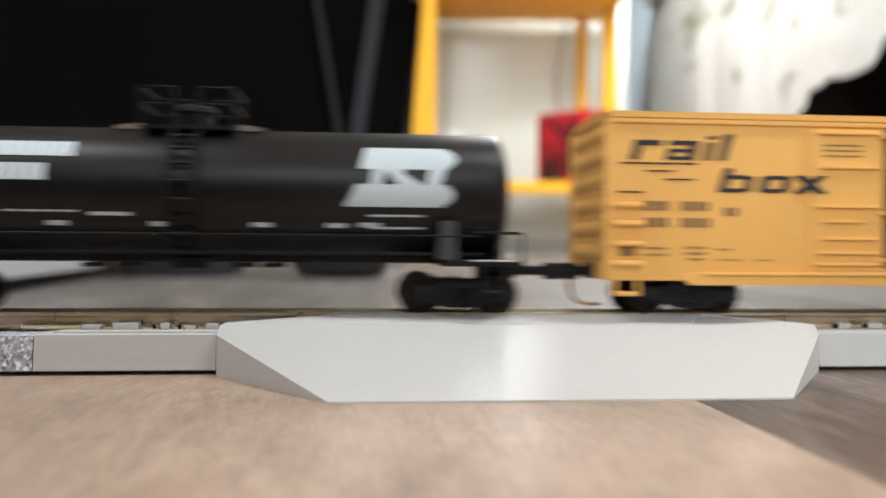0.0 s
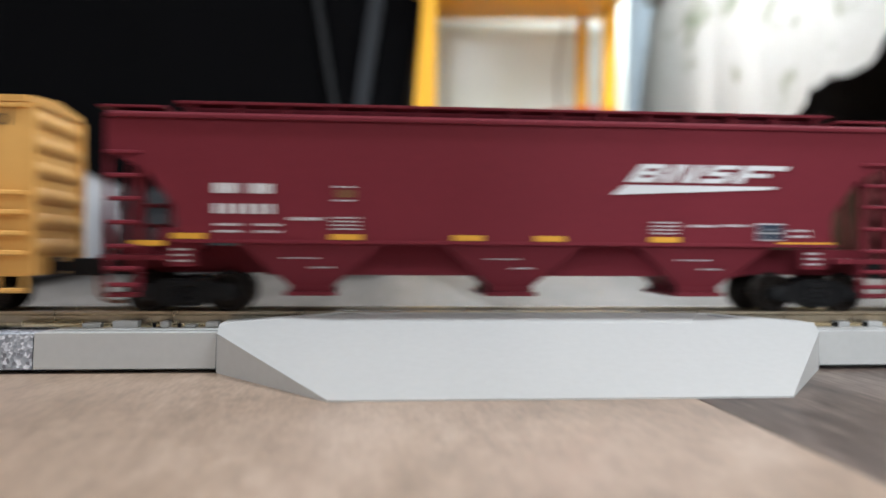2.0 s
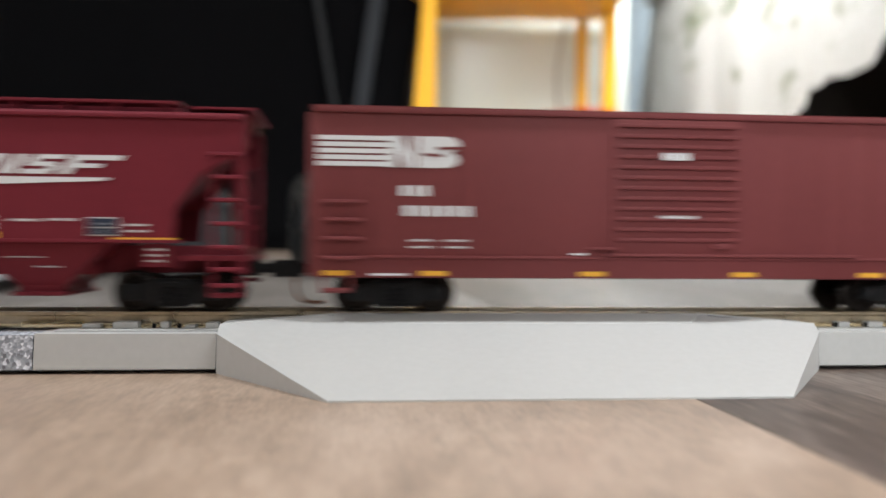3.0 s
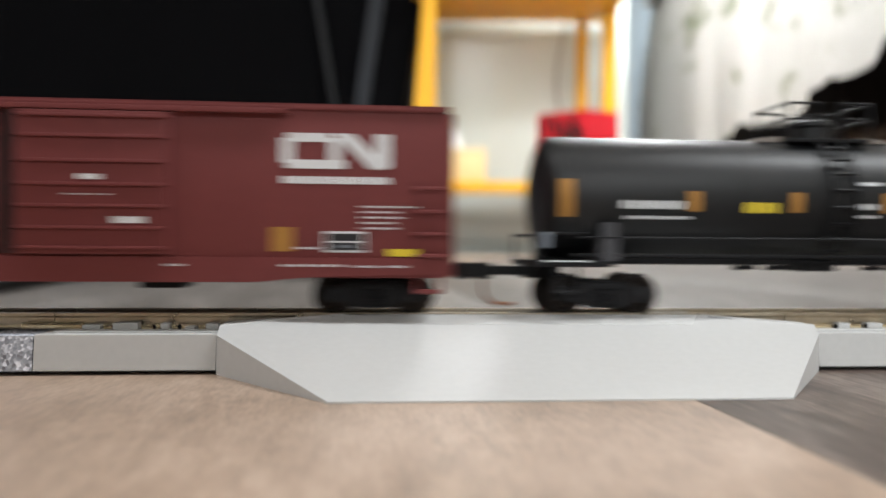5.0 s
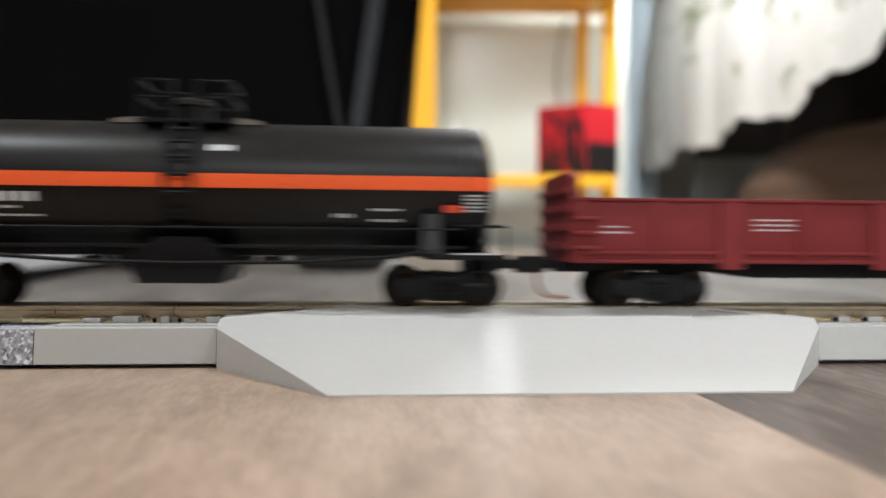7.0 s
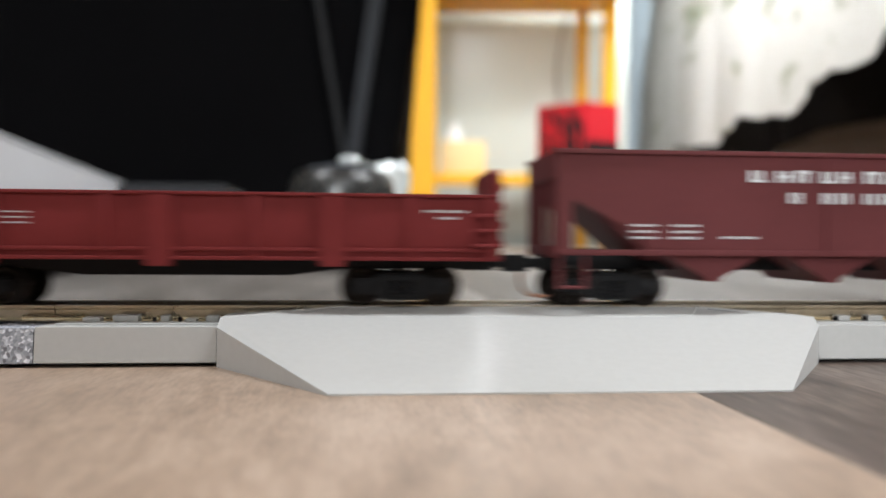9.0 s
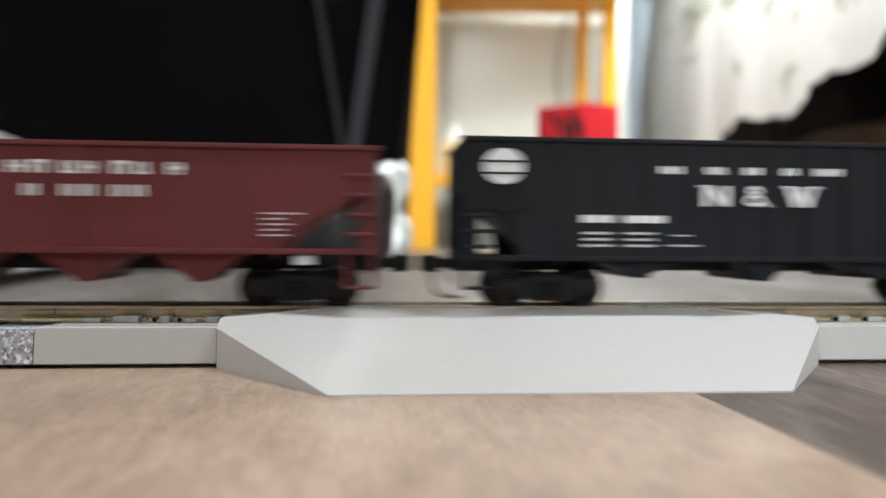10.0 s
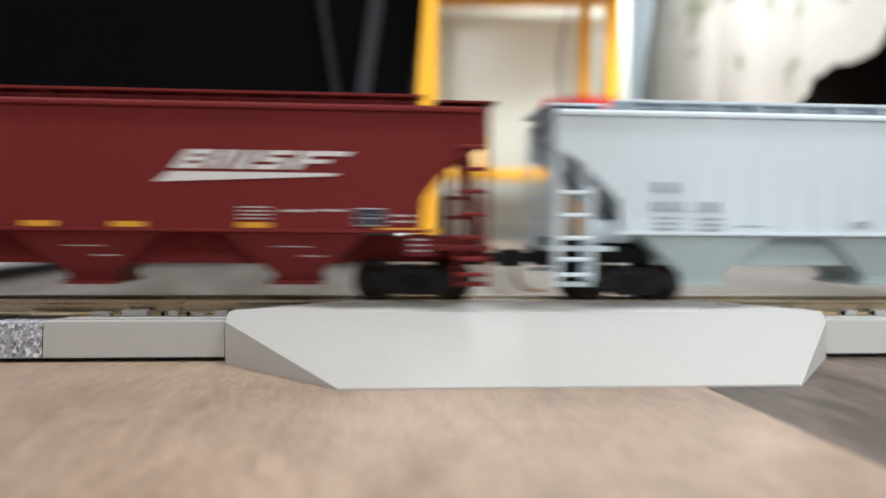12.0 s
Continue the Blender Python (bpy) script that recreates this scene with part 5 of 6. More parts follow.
def black_hopper_marks(car, L, half):
    y = -HALF - 0.4
    shape(car, arc(L(920.6), 26.7, 2.75, 2.45, 0, 345, 24), MARK_WHITE, y, "round_emblem")
    for z in (25.6, 27.2):
        mark(car, L(918), L(923.2), z, z + 0.3, COAL_BLACK, y - 0.08)
    for u0, u1, n in ((942.4, 945.8, 3), (949.0, 951.8, 3), (954.4, 957.2, 2), (960.0, 962.4, 2), (964.6, 968.8, 4)):
        line(car, L(u0), L(u1), 26.0, 1.0, n, MARK_WHITE, y, 0.66)

    # three block characters as plain notched shapes
    def limb(u0, u1, top, low, w, lift=0.0):
        shape(car, [(L(u0), top), (L(u0 + w), top), (L(u1 + w), low), (L(u1), low)], MARK_WHITE, y - lift, "wordmark_block")
    limb(948.5, 948.5, 24.4, 21.6, 0.9)
    limb(951.3, 951.3, 24.4, 21.6, 0.9)
    limb(948.6, 951.2, 24.4, 21.6, 1.0, 0.02)
    limb(960.4, 961.4, 24.4, 21.6, 0.9)
    limb(962.2, 961.5, 24.4, 21.6, 0.6, 0.02)
    limb(962.1, 963.1, 24.4, 21.6, 0.9, 0.04)
    limb(964.3, 963.4, 24.4, 21.6, 0.6, 0.06)
    for u in (948.0, 960.0, 963.7):
        mark(car, L(u), L(u + 1.6), 24.2, 24.5, MARK_WHITE, y - 0.08, "wordmark_block")
    for ring, rz, cz in ((1.35, 0.85, 22.45), (0.95, 0.65, 23.85)):
        outer = arc(L(955.9), cz, ring, rz, 0, 360, 14)
        inner = arc(L(955.9), cz, ring - 0.55, rz - 0.42, 360, 0, 14)
        for k in range(14):
            shape(car, [outer[k], outer[k + 1], inner[13 - k], inner[14 - k]], MARK_WHITE, y, "wordmark_block")
    limb(956.4, 957.6, 22.6, 21.6, 0.6, 0.02)
    line(car, L(931.4), L(936), 19.2, 1.0, 3, MARK_WHITE, y, 0.85)
    line(car, L(937.4), L(943.2), 19.2, 1.0, 4, MARK_WHITE, y, 0.85)
    for u in (931.6, 937.6):
        for i in range(3):
            line(car, L(u), L(u + 4.2), 15.9 + i * 0.85, 0.4, 4, MARK_WHITE, y, 0.85)
    line(car, L(943.8), L(948), 16.0, 0.3, 3, MARK_WHITE, y, 0.85)
    line(car, L(944.2), L(946.8), 17.4, 0.25, 2, MARK_WHITE, y, 0.85)
    line(car, L(976.6), L(981.4), 15.9, 0.4, 4, MARK_WHITE, y, 0.85)
    line(car, L(988), L(993.4), 17.6, 0.4, 4, MARK_WHITE, y, 0.85)
    line(car, L(988.6), L(992.6), 15.9, 0.6, 4, MARK_WHITE, y, 0.85)


# ---------------------------------------------------------------- gondolas
def gondola(start, end, posts, text_at):
    car, half, L = freight("gondola_car", "low red model gondola car with raised ends", "train cars", start, end)
    mat = GON_RED
    z0, z1 = 13.8, 22.5
    for s in (-1, 1):
        part("side_sheet", bm_box(-half, half, *sorted((s * HALF * 0.97, s * (HALF * 0.97 - 0.6))), z0, z1, 0.05), mat, car)
        part("top_chord", bm_box(-half, half, *sorted((s * (HALF + 0.15), s * (HALF - 1.0))), z1 - 0.25, z1 + 0.2, 0.1), mat, car)
        part("bottom_chord", bm_box(-half, half, *sorted((s * (HALF + 0.1), s * (HALF - 0.4))), 14.9, 15.4, 0.1), mat, car)
        part("bottom_chord", bm_box(-half, half, *sorted((s * (HALF + 0.1), s * (HALF - 0.4))), z0 - 0.1, z0 + 0.4, 0.1), mat, car)
        for u in posts(half):
            bm = bmesh.new()
            prism(bm, [(u - 1.5, 12.9), (u + 1.5, 12.9), (u + 1.7, z0 + 0.2), (u + 1.7, z1 - 0.3), (u - 1.7, z1 - 0.3), (u - 1.7, z0 + 0.2)], "y", *sorted((s * (HALF + 0.35), s * (HALF - 0.35))))
            part("side_post", bm, mat, car)
        for u in (-half + 1.2, -half + 12, -half + 33, half - 33, half - 12, half - 1.2):
            part("side_post", bm_box(u - 0.5, u + 0.5, *sorted((s * (HALF + 0.2), s * (HALF - 0.35))), z0 + 0.3, z1 - 0.3, 0.08), mat, car)
    for s in (-1, 1):
        bm = bmesh.new()
        prism(bm, [(-HALF + 0.2, z0), (HALF - 0.2, z0), (HALF - 0.2, 25.4), (HALF - 1.6, 26.3), (-HALF + 1.6, 26.3), (-HALF + 0.2, 25.4)], "x", *sorted((s * (half + 0.1), s * (half - 0.9))))
        part("end_wall", bm, mat, car)
        bm = bmesh.new()
        for z in (16, 18.6, 21.2, 23.8):
            box(bm, *sorted((s * (half + 0.7), s * (half + 0.08))), -HALF + 0.8, HALF - 0.8, z - 0.5, z + 0.5, 0.15)
        part("end_rib", bm, mat, car)
        ladder(car, *sorted((s * (half - 0.4), s * (half - 3.4))), [15.8, 17.8, 19.8], mat, -HALF, 0.6)
    part("load_floor", bm_box(-half + 0.9, half - 0.9, -HALF + 0.9, HALF - 0.9, z0, z0 + 0.7), mat, car)
    bm = bmesh.new()
    prism(bm, [(-half + 2, 13.7), (-half + 2, 12.6), (-21, 12.4), (-14, 11.5), (14, 11.5), (21, 12.4), (half - 2, 12.6), (half - 2, 13.7)], "y", -4.5, 4.5)
    part("underframe", bm, BLACK_PLASTIC, car)
    y = -HALF * 0.97
    for i in range(3):
        line(car, -half + text_at, -half + text_at + 6.2, 18.3 + i * 0.7, 0.26, 4, MARK_WHITE, y, 0.72)
    line(car, half - 10.2, half - 4.4, 20.2, 0.45, 5, MARK_WHITE, y, 0.88)
    line(car, half - 8.4, half - 5.6, 19.3, 0.45, 3, MARK_WHITE, y, 0.88)
    line(car, -half + 4, -half + 8.2, 17.8, 0.3, 3, MARK_WHITE, y, 0.88)
    line(car, -half + 4.4, -half + 7.6, 18.6, 0.25, 3, MARK_WHITE, y, 0.88)
    couplers(car, half, 3.8)
    running_gear(car, (-half + 13.2, half - 13.2))


# ---------------------------------------------------------------- tank cars
def tank_car(label, start, end, mat, marks, gear, r=9.0, walk_w=12.5, bogies=(8.0, 6.0), reach=(3.6, 3.6)):
    car, half, L = freight("tank_car", label, "train cars", start, end)
    cz = 24.0
    bm = bmesh.new()
    prof = []
    for k in range(13):
        a = math.pi / 2 * k / 12
        prof.append((-half - 1.5 + 2.6 * (1 - math.cos(a)), max(0.2, r * math.sin(a))))
    full = prof + [(-a, b) for a, b in reversed(prof)]
    lathe(bm, full, "x", (0, 0, cz), 48)
    tank = part("tank", bm, mat, car)
    for u in (-half + 3.3, -half * 0.34, half * 0.34, half - 3.3):
        bm = bmesh.new()
        lathe(bm, [(u - 0.12, r + 0.02), (u - 0.08, r + 0.1), (u + 0.08, r + 0.1), (u + 0.12, r + 0.02)], "x", (0, 0, cz), 48)
        part("weld_band", bm, mat, tank)
    # walkway with handrails and the valve dome
    w = walk_w / 2
    part("walkway", bm_box(-w, w, -5.6, 5.6, cz + r - 0.6, cz + r - 0.1, 0.08), BLACK_PLASTIC, car)
    bm = bmesh.new()
    lathe(bm, [(cz + r - 1.2, 2.9), (cz + r + 2.0, 2.9), (cz + r + 2.3, 3.2), (cz + r + 2.9, 3.1), (cz + r + 3.4, 2.0), (cz + r + 3.5, 0.3)], "z", (0, 0, 0), 24)
    part("dome", bm, mat, car)
    top = cz + r + 5.1
    for s in (-1, 1):
        for yy in (-5.4, 5.4):
            bm = bmesh.new()
            path_tube(bm, [(s * w, yy, cz + r - 0.3), (s * w, yy, top), (s * (w - 4.6), yy, top), (s * (w - 4.6), yy, cz + r - 0.3)], 0.26, 6)
            part("handrail_hoop", bm, BLACK_PLASTIC, car)
            bm = bmesh.new()
            tube(bm, (s * w, yy, top - 2.3), (s * (w - 4.6), yy, top - 2.3), 0.18, 6)
            part("handrail_bar", bm, BLACK_PLASTIC, car)
        for z in (top, top - 2.3):
            bm = bmesh.new()
            tube(bm, (s * w, -5.4, z), (s * w, 5.4, z), 0.2, 6)
            part("handrail_bar", bm, BLACK_PLASTIC, car)
    # pale wedges added for the light spots on the tank top beside the walkway
    for s in (-1, 1):
        bm = bmesh.new()
        prism(bm, [(s * (w + 0.3), cz + r - 0.4), (s * (w + 4.2), cz + r - 0.4), (s * (w + 3.6), cz + r + 0.12), (s * (w + 0.3), cz + r + 0.5)], "y", -3.2, 3.2)
        part("highlight_wedge", bm, HIGHLIGHT_GREY, car, "pale wedge for the highlight beside the walkway")
    # ladder wrapped over the shoulder
    for s in (-1, 1):
        bm = bmesh.new()
        pts = []
        for k in range(9):
            a = radians(62 - k * 14)
            pts.append((s * (r + 0.9) * math.cos(a), cz + (r + 0.9) * math.sin(a)))
        path_tube(bm, [(-1.7, p[0], p[1]) for p in pts], 0.3, 6)
        lad = part("ladder_stile", bm, BLACK_PLASTIC, car)
        bm = bmesh.new()
        path_tube(bm, [(1.7, p[0], p[1]) for p in pts], 0.3, 6)
        part("ladder_stile", bm, BLACK_PLASTIC, car)
        for p in pts:
            bm = bmesh.new()
            tube(bm, (-1.7, p[0], p[1]), (1.7, p[0], p[1]), 0.26, 6)
            part("rung", bm, BLACK_PLASTIC, lad)
    # long sill rods, end platforms and saddles
    for s in (-1, 1):
        part("side_rod", bm_box(-half + 3, half - 3, *sorted((s * 7.2, s * 8.4)), 15.4, 15.9, 0.08), BLACK_PLASTIC, car)
        bm = bmesh.new()
        tube(bm, (-half + 4, s * 9.3, 18.1), (half - 4, s * 9.3, 18.1), 0.16, 6)
        part("grab_rail", bm, BLACK_PLASTIC, car)
    part("centre_sill", bm_box(-half - 0.5, half + 0.5, -2.0, 2.0, 14.3, cz - r + 1.4, 0.15), BLACK_PLASTIC, car)
    for s in (-1, 1):
        part("end_platform", bm_box(*sorted((s * (half + 2.4), s * (half - 8.6))), -HALF + 0.4, HALF - 0.4, 14.0, 14.9, 0.1), BLACK_PLASTIC, car)
        mark(car, *sorted((s * (half + 1.4), s * (half - 5.0))), 14.72, 14.9, MARK_WHITE, -HALF + 0.4, "platform_edge")
        bm = bmesh.new()
        c = s * (half - 8.0)
        prism(bm, [(c - 1.3, 14.9), (c + 1.3, 14.9), (c + 1.0, 20.2), (c - 1.0, 20.2)], "y", -9.4, 9.4)
        part("saddle", bm, MID_GREY, car, "grey tank saddle")
        bm = bmesh.new()
        for yy in (-9.0, 9.0):
            path_tube(bm, [(s * (half + 2.2), yy, 14.9), (s * (half + 2.2), yy, 18.6), (s * (half - 4.5), yy, 18.6)], 0.22, 6)
        part("end_rail", bm, BLACK_PLASTIC, car)
        stirrup(car, *sorted((s * (half - 0.4), s * (half - 3.2))), 10.6, 14.0, BLACK_PLASTIC)
    gear(car, L, half)
    marks(car, L, half, cz, r)
    couplers(car, half + 2.0, *reach)
    running_gear(car, (-half + bogies[0], half - bogies[1]))


def on_tank(car, u0, u1, z0, z1, material, cz, r, name="marking_bar", n=1, fill=1.0):
    """Bars that follow the round side of the tank between two heights."""
    bm = bmesh.new()
    a0, a1 = math.asin(max(-1, min(1, (z0 - cz) / r))), math.asin(max(-1, min(1, (z1 - cz) / r)))
    w = (u1 - u0) / n
    if name == "lettering_bar":
        fill = fill * 0.8
    k = max(2, int((a1 - a0) / 0.09))
    rr = r + 0.10
    for i in range(n):
        xa, xb = u0 + i * w, u0 + i * w + w * fill
        ring = []
        for j in range(k + 1):
            a = a0 + (a1 - a0) * j / k
            ring.append((bm.verts.new((xa, -rr * math.cos(a), cz + rr * math.sin(a))), bm.verts.new((xb, -rr * math.cos(a), cz + rr * math.sin(a)))))
        for p, q in zip(ring, ring[1:]):
            bm.faces.new((p[0], p[1], q[1], q[0]))
    bmesh.ops.recalc_face_normals(bm, faces=bm.faces)
    bmesh.ops.solidify(bm, geom=bm.faces[:], thickness=0.06)
    return part(name, bm, material, car)


def gear_brake(car, L, half):
    part("outlet", bm_box(-2.6, 2.6, -3, 3, 13.4, 15.0, 0.4), BLACK_PLASTIC, car)
    for u in (-14, -9, 6, 10):
        bm = bmesh.new()
        tube(bm, (u, -4, 13.9), (u + 3.4, -4, 14.0), 0.35, 6)
        tube(bm, (u + 1.7, -4, 14.0), (u + 1.7, -4, 15.4), 0.25, 6)
        part("drain_pipe", bm, BLACK_PLASTIC, car)


def gear_basket(car, L, half):
    gear_brake(car, L, half)
    bm = bmesh.new()
    prism(bm, [(-6.6, 13.6), (-5.4, 10.7), (5.6, 10.7), (6.8, 13.6), (5.2, 15.4), (3.0, 16.9), (-3.0, 16.9), (-5.2, 15.4)], "y", -8.6, 8.6)
    part("outlet_basket", bm, BLACK_PLASTIC, car, "dark outlet housing")
    bm = bmesh.new()
    path_tube(bm, [(-half + 8, -9.2, 15.2), (-half * 0.6, -9.3, 14.5), (-half * 0.3, -9.4, 13.7), (0, -9.4, 13.4), (half * 0.4, -9.4, 13.6), (half * 0.7, -9.3, 14.4), (half - 8, -9.2, 15.4)], 0.28, 6)
    part("brake_rod", bm, BLACK_PLASTIC, car)


def black_tank_marks(car, L, half, cz, r):
    def T(u0, u1, z0, z1, m=MARK_ICE, name="emblem_block", n=1, fill=1.0):
        on_tank(car, L(u0), L(u1), z0, z1, m, cz, r, name, n, fill)
    # rounded emblem built from plain blocks, leaning
    for k in range(7):
        z = 22.0 + k * 0.43
        e = (0.0, 0.75, 1.15, 1.3, 1.3, 1.0, 0.5)[k]
        T(-25.6 + k * 0.25, -12.2 + e, z, z + 0.44)
    for k in range(7):
        z = 27.1 + k * 0.43
        e = (0.3, 0.9, 1.2, 1.35, 1.25, 0.9, 0.2)[k]
        T(-23.6 + k * 0.12, -11.8 + e, z, z + 0.44)
    for k in range(5):
        z = 25.0 + k * 0.43
        T(-22.2 + k * 0.1, -20.6 + k * 0.1, z, z + 0.44)
        T(-18.6 - k * 0.35, -15.4 - k * 0.8 if k < 3 else -17.6, z, z + 0.44)
        T(-14.6 + k * 0.1, -12.6 + k * 0.15, z, z + 0.44)
    for k in range(12):
        T(-78 + k * 1.417, -76.75 + k * 1.417, 28.2, 30.2, name="wordmark_block")
    for k in range(10):
        T(-78 + k * 1.37, -76.8 + k * 1.37, 25.0, 27.2, name="wordmark_block")
    T(-22.2, -15, 20.7, 20.95)
    T(-22.2, -15, 19.1, 19.35)
    T(-23.6, -20.8, 19.3, 19.9, name="marking_bar")
    for u in (-64.4, -51.2, -38.0, -28):
        T(u, u + 2.6, 19.2, 19.8, name="marking_bar")
    T(-69.5, -60, 20.9, 21.15, name="lettering_bar", n=4, fill=0.95)
    T(-58.8, -52.4, 20.5, 20.95, name="lettering_bar")


def grey_tank_marks(car, L, half, cz, r):
    def T(u0, u1, z0, z1, m=MARK_WHITE, name="marking_bar", n=1, fill=1.0):
        on_tank(car, L(u0), L(u1), z0, z1, m, cz, r, name, n, fill)
    T(453.0, 454.9, 21.0, 26.2, MARK_TAN, "reflector")
    for u in (472.2, 487.2, 501.0, 515.6):
        T(u - 0.8, u + 0.8, 21.9, 24.7, MARK_TAN, "reflector")
    T(533.4, 534.8, 20.6, 26.0, MARK_TAN, "reflector")
    T(461.8, 471.0, 22.2, 23.3, n=8, fill=0.82, name="lettering_bar")
    T(462.4, 472.0, 20.8, 21.2, n=8, fill=0.85, name="lettering_bar")
    T(479.6, 484.6, 21.8, 23.2, MARK_LEMON, "lettering_bar", 4, 0.9)
    T(496.0, 500.0, 25.8, 26.3, n=4, fill=0.85, name="lettering_bar")
    T(496.0, 499.4, 22.4, 23.2, n=3, fill=0.85, name="lettering_bar")
    T(496.4, 499.6, 21.2, 21.6, n=3, fill=0.85, name="lettering_bar")
    T(518.6, 522.6, 22.4, 23.2, n=3, fill=0.85, name="lettering_bar")
    T(519.4, 526.0, 21.6, 22.0, n=5, fill=0.9, name="lettering_bar")
    for i in range(5):
        T(527.4, 532.8, 20.0 + i * 0.75, 20.35 + i * 0.75, n=5, fill=0.9, name="lettering_bar")
    bm = bm_prism([(L(521.6), 17.6), (L(522.6), 18.9), (L(524.6), 18.9), (L(525.8), 17.6), (L(524.6), 16.4), (L(522.6), 16.4)], "y", -9.6, -9.3)
    part("placard", bm, MARK_WHITE, car, "white hexagonal placard")
    part("placard_holder", bm_box(L(522.6), L(524.8), -9.3, -6.0, 16.6, 18.6), MID_GREY, car)
    part("brake_wheel", bm_box(-half - 1.6, -half - 0.4, -9.4, -7.6, 16.6, 18.8, 0.2), MARK_GREY, car, "grey end placard")
    part("brake_wheel", bm_box(half + 0.4, half + 1.6, -9.4, -7.6, 16.6, 18.8, 0.2), MARK_GREY, car, "grey end placard")


def banded_tank_marks(car, L, half, cz, r):
    def T(u0, u1, z0, z1, m=MARK_WHITE, name="marking_bar", n=1, fill=1.0):
        on_tank(car, L(u0), L(u1), z0, z1, m, cz, r, name, n, fill)
    # the band runs on round the tank heads
    bm = bmesh.new()
    head = [(-half - 1.5 + 2.6 * (1 - math.cos(radians(k))), (r + 0.1) * math.sin(radians(k))) for k in range(30, 91, 6)]
    for s in (-1, 1):
        ring = []
        for x, rad in head + [(-x, rad) for x, rad in reversed(head)]:
            ring.append([bm.verts.new((x, s * math.sqrt(max(0.01, rad * rad - (z - cz) ** 2)), z)) for z in (23.4, 24.3, 25.3)])
        for p, q in zip(ring, ring[1:]):
            for k in range(2):
                bm.faces.new((p[k], q[k], q[k + 1], p[k + 1]))
    bmesh.ops.recalc_face_normals(bm, faces=bm.faces[:])
    bmesh.ops.solidify(bm, geom=bm.faces[:], thickness=0.06)
    part("orange_band", bm, MARK_ORANGE, car, "bright orange band round the tank")
    T(557.4, 570.6, 21.4, 22.6, n=9, fill=0.8, name="lettering_bar")
    T(557.4, 568.0, 20.5, 20.8, n=8, fill=0.88, name="lettering_bar")
    T(557.4, 571.0, 19.5, 19.75, n=8, fill=0.92, name="lettering_bar")
    T(592.0, 595.4, 28.4, 29.2, n=4, fill=0.85, name="lettering_bar")
    T(608.6, 611.2, 19.7, 20.2, n=3, fill=0.85, name="lettering_bar")
    T(613.6, 617.8, 20.6, 20.9, name="lettering_bar", n=4, fill=0.9)
    T(613.6, 617.8, 19.2, 19.5, name="lettering_bar", n=4, fill=0.9)
    for i in range(5):
        T(626.4, 629.4, 20.6 + i * 0.5, 20.85 + i * 0.5, n=3, fill=0.9, name="lettering_bar")
    for u in (553.4, 623.6):
        part("warning_tag", bm_box(L(u), L(u + 2.2), -9.55, -9.2, 20.4, 21.4), MARK_RED, car, "small red tag")


tank_car("black model tank car with a rounded white emblem", -90.6, -3.6, TANK_BLACK, black_tank_marks, gear_brake, reach=(3.6, 7.2))
yellow_box_car()
covered_hopper(118.2, 227.8, HOPPER_RED, HOPPER_RED, "oxide-red model covered hopper car with yellow reflectors", red_hopper_marks(117.6))
oxide_box_car()
rust_box_car()
tank_car("charcoal model tank car with tan reflector patches", 452.0, 536.0, TANK_GREY, grey_tank_marks, gear_brake, bogies=(8.0, 7.4), reach=(7.4, 3.6))
tank_car("black model tank car with an orange band", 546.8, 629.8, TANK_BLACK, banded_tank_marks, gear_basket, bogies=(9.3, 6.0), reach=(3.6, 5.0))
gondola(641.0, 726.0, lambda h: (-h + 22.5, -h + 45, -h + 66.5), 26.0)
gondola(732.6, 817.6, lambda h: (h - 22.5, h - 45, h - 67), 17.6)
open_hopper("open_hopper_car", "dull brown-red model open hopper car", 825.4, 903.6, 15.1, 28.6, OPEN_RED,
            [(848.2, 7.2, 11.0), (865.6, 7.0, 10.9), (880.2, 6.6, 10.9)], 1, brown_hopper_marks, (834.2, 893.0))
open_hopper("open_hopper_car", "black ribbed model open hopper car with a round white emblem", 915.0, 1001.8, 14.4, 30.2, COAL_BLACK,
            [(940.5, 6.6, 11.6), (958.4, 3.6, 11.2), (975.6, 6.6, 11.6)], 15, black_hopper_marks, (927.6, 991.4))
covered_hopper(1008.0, 1115.6, HOPPER_RED2, HOPPER_RED2, "warm oxide-red model covered hopper car with a slanted white emblem", red_hopper_marks(1007.4, -5.2))
covered_hopper(1122.2, 1223.0, PALE_GREY, PALE_SHADED, "pale blue-grey ribbed model covered hopper car", pale_hopper_marks, ribs=True, bogie=12.3)

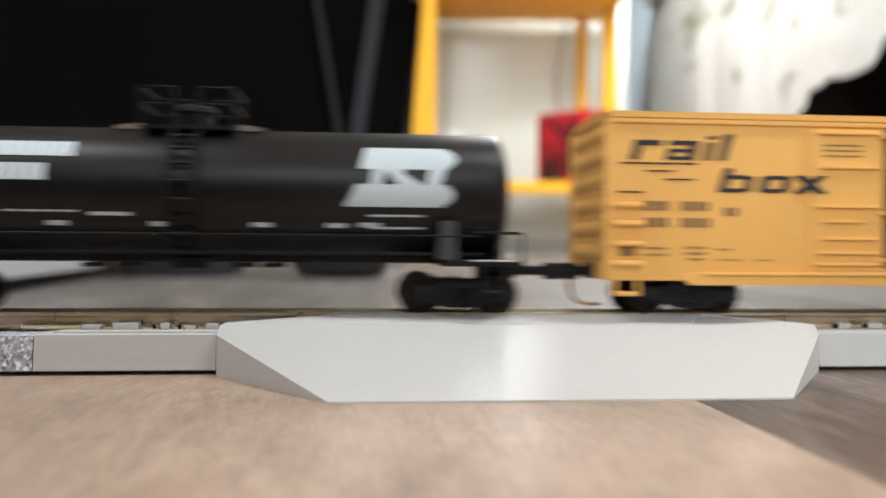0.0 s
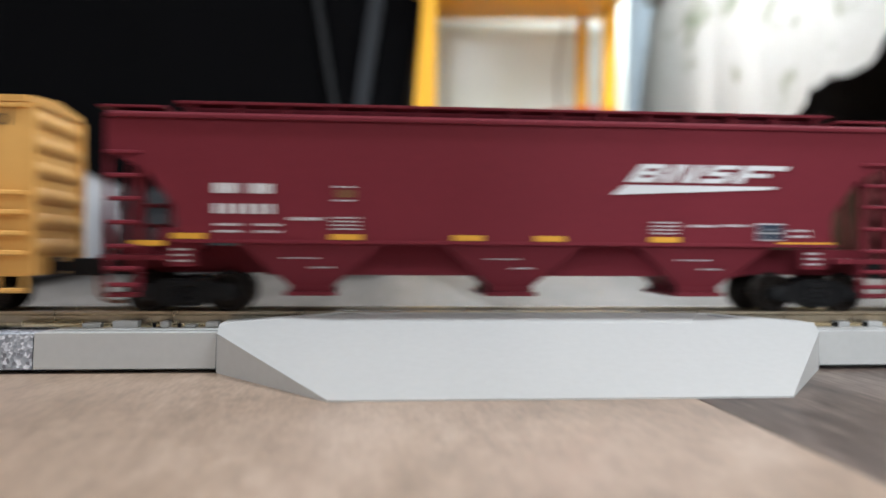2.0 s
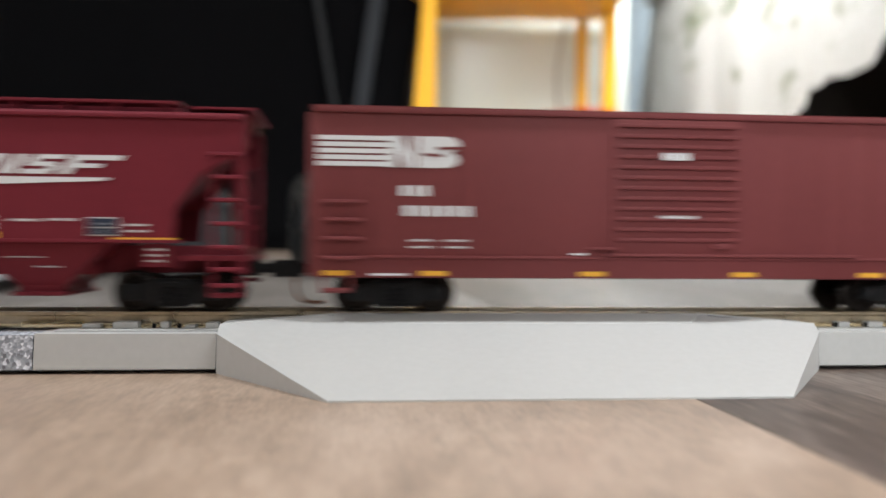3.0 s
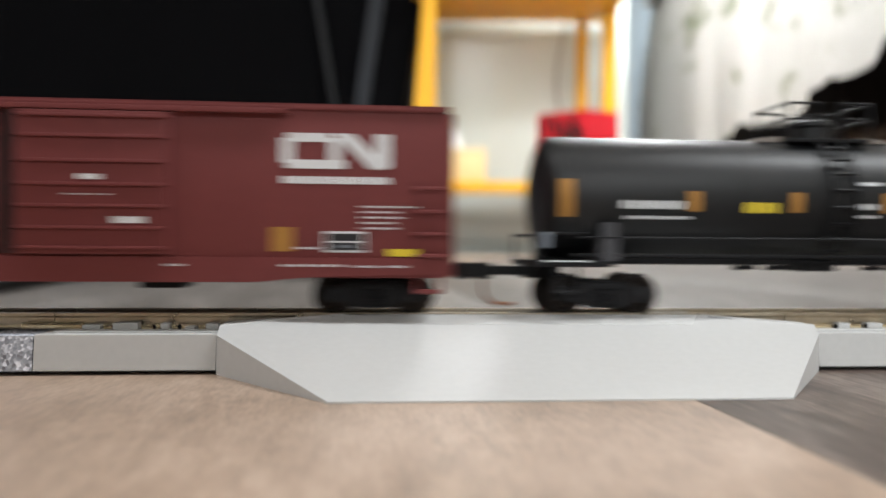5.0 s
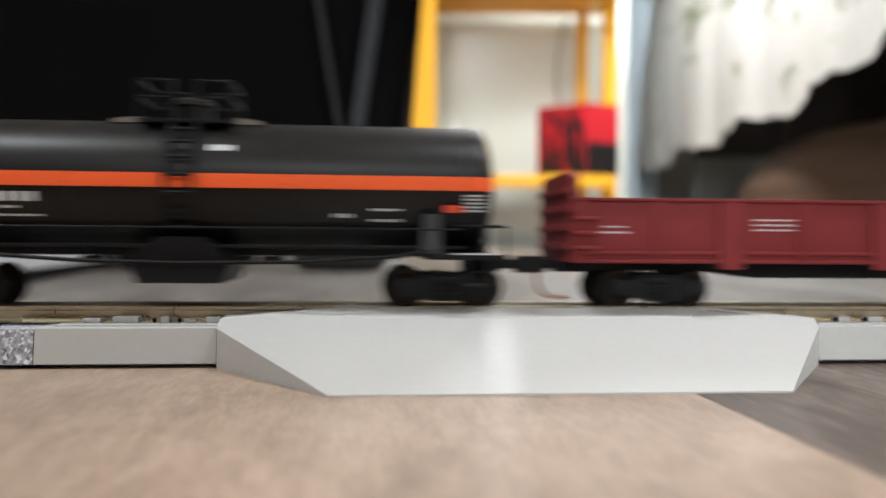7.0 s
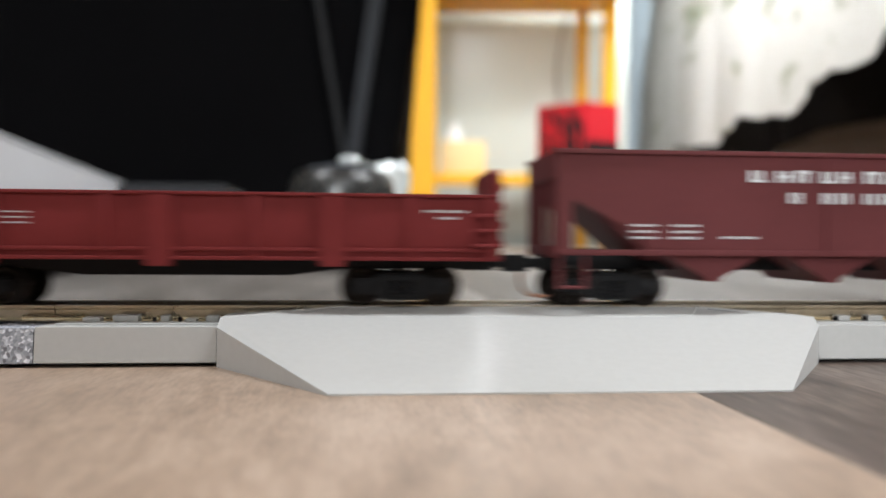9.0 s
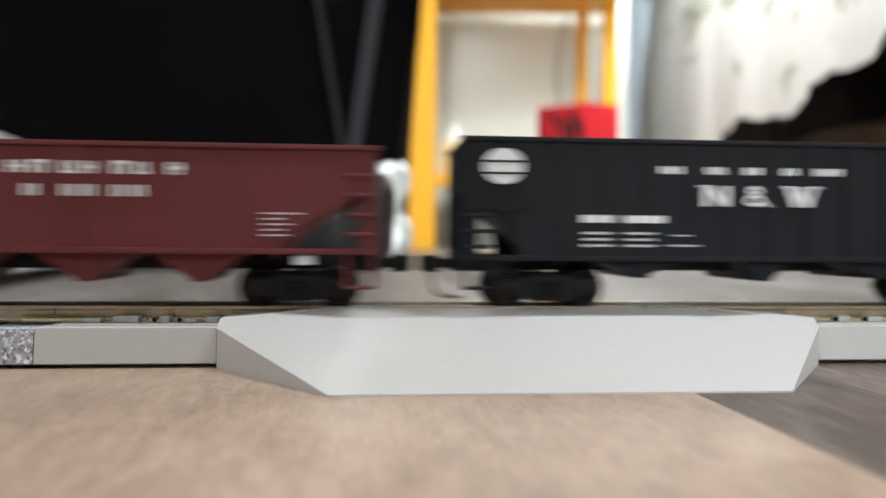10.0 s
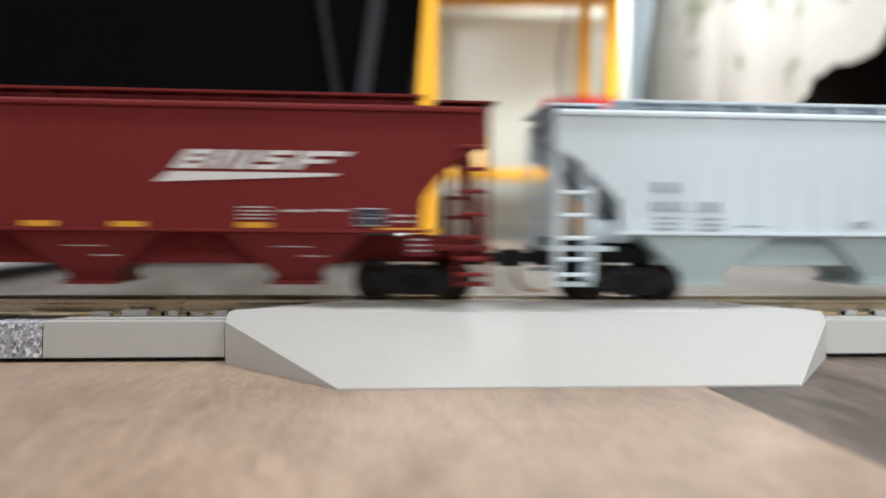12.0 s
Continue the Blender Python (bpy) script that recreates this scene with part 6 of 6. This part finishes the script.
# ---------------------------------------------------------------- floor planks
PLANK_W, PLANK_L = 125.0, 1210.0
plank_meshes = [mesh_of("plank", bm_box(0.04, PLANK_W - 0.04, 0.05, PLANK_L - 0.05, -3.9, 0, 0.12), m) for m in (TAN_WOOD, DARK_WOOD, SHADED_WOOD)]
for i in range(-16, 19):
    for j in range(-4, 4):
        x = 14.6 - PLANK_W + i * PLANK_W
        y = -520 + j * PLANK_L + (i * 437) % PLANK_L - PLANK_L * 0.5
        # end joint hidden under the track, where the planks change to the shaded tone
        if -5 < i < 6:
            y = 8 + (j - 1) * PLANK_L
        if x < ROOM_X[0] or x + PLANK_W > ROOM_X[1] or y < ROOM_Y[0] or y + PLANK_L > ROOM_Y[1]:
            continue
        dark = i in (1,) or (i * 7 + j * 3) % 5 == 2 and i != 0
        tone = 2 if -5 < i < 6 and 0 < y < 20 else 1 if dark and not (i < 1 and y < 0) else 0
        shared("plank", plank_meshes[tone], floor, pose(x * MM, y * MM, 0))

# ---------------------------------------------------------------- the train runs
RUN = [(0, -1.15), (0.5, 42.7), (1, 86.9), (1.5, 130.7), (2, 174.3), (2.5, 219.9), (3, 264.7), (4, 353.8), (4.8, 425.4), (5, 448.0), (5.5, 493.5), (6, 540.1), (6.5, 585.3), (7, 634.5),
       (8, 727.5), (9, 821.1), (9.5, 869.6), (10, 923.7), (10.5, 971.3), (11, 1019.6), (11.5, 1066.3), (12, 1120.4)]


def run_at(t):
    for (a, p), (b, q) in zip(RUN, RUN[1:]):
        if t <= b + 1e-6:
            return p + (q - p) * (t - a) / (b - a)
    return RUN[-1][1]


# car shifts fitted to the camera's view, handled as coupler slack: two stretches of the train hang back a little before
# it runs in; the last two cars also keep a fixed shift
def slack(mid, t):
    if 118 < mid < 228:
        return 1.0 * max(0.0, min(1.0, (2.0 - t) / 0.5))
    if mid > 1005:
        return (0.6 if mid > 1120 else -0.6) + 2.4 * max(0.0, min(1.5, (11.5 - t) / 0.5))
    return 0.0


def motions():
    for car, mid in RIDES:
        walk(car, [(t, pose((mid - s + slack(mid, t)) * MM, 0, 0)) for t, s in RUN])
    turns = [(k / FPS, math.degrees(-run_at(k / FPS) / WHEEL_R)) for k in range(0, 12 * FPS + 1)]
    for wheel, x in SPIN:
        walk(wheel, [(t, pose(x * MM, 0, (RAIL + WHEEL_R) * MM, 0, a % 360, 0)) for t, a in turns])


motions()
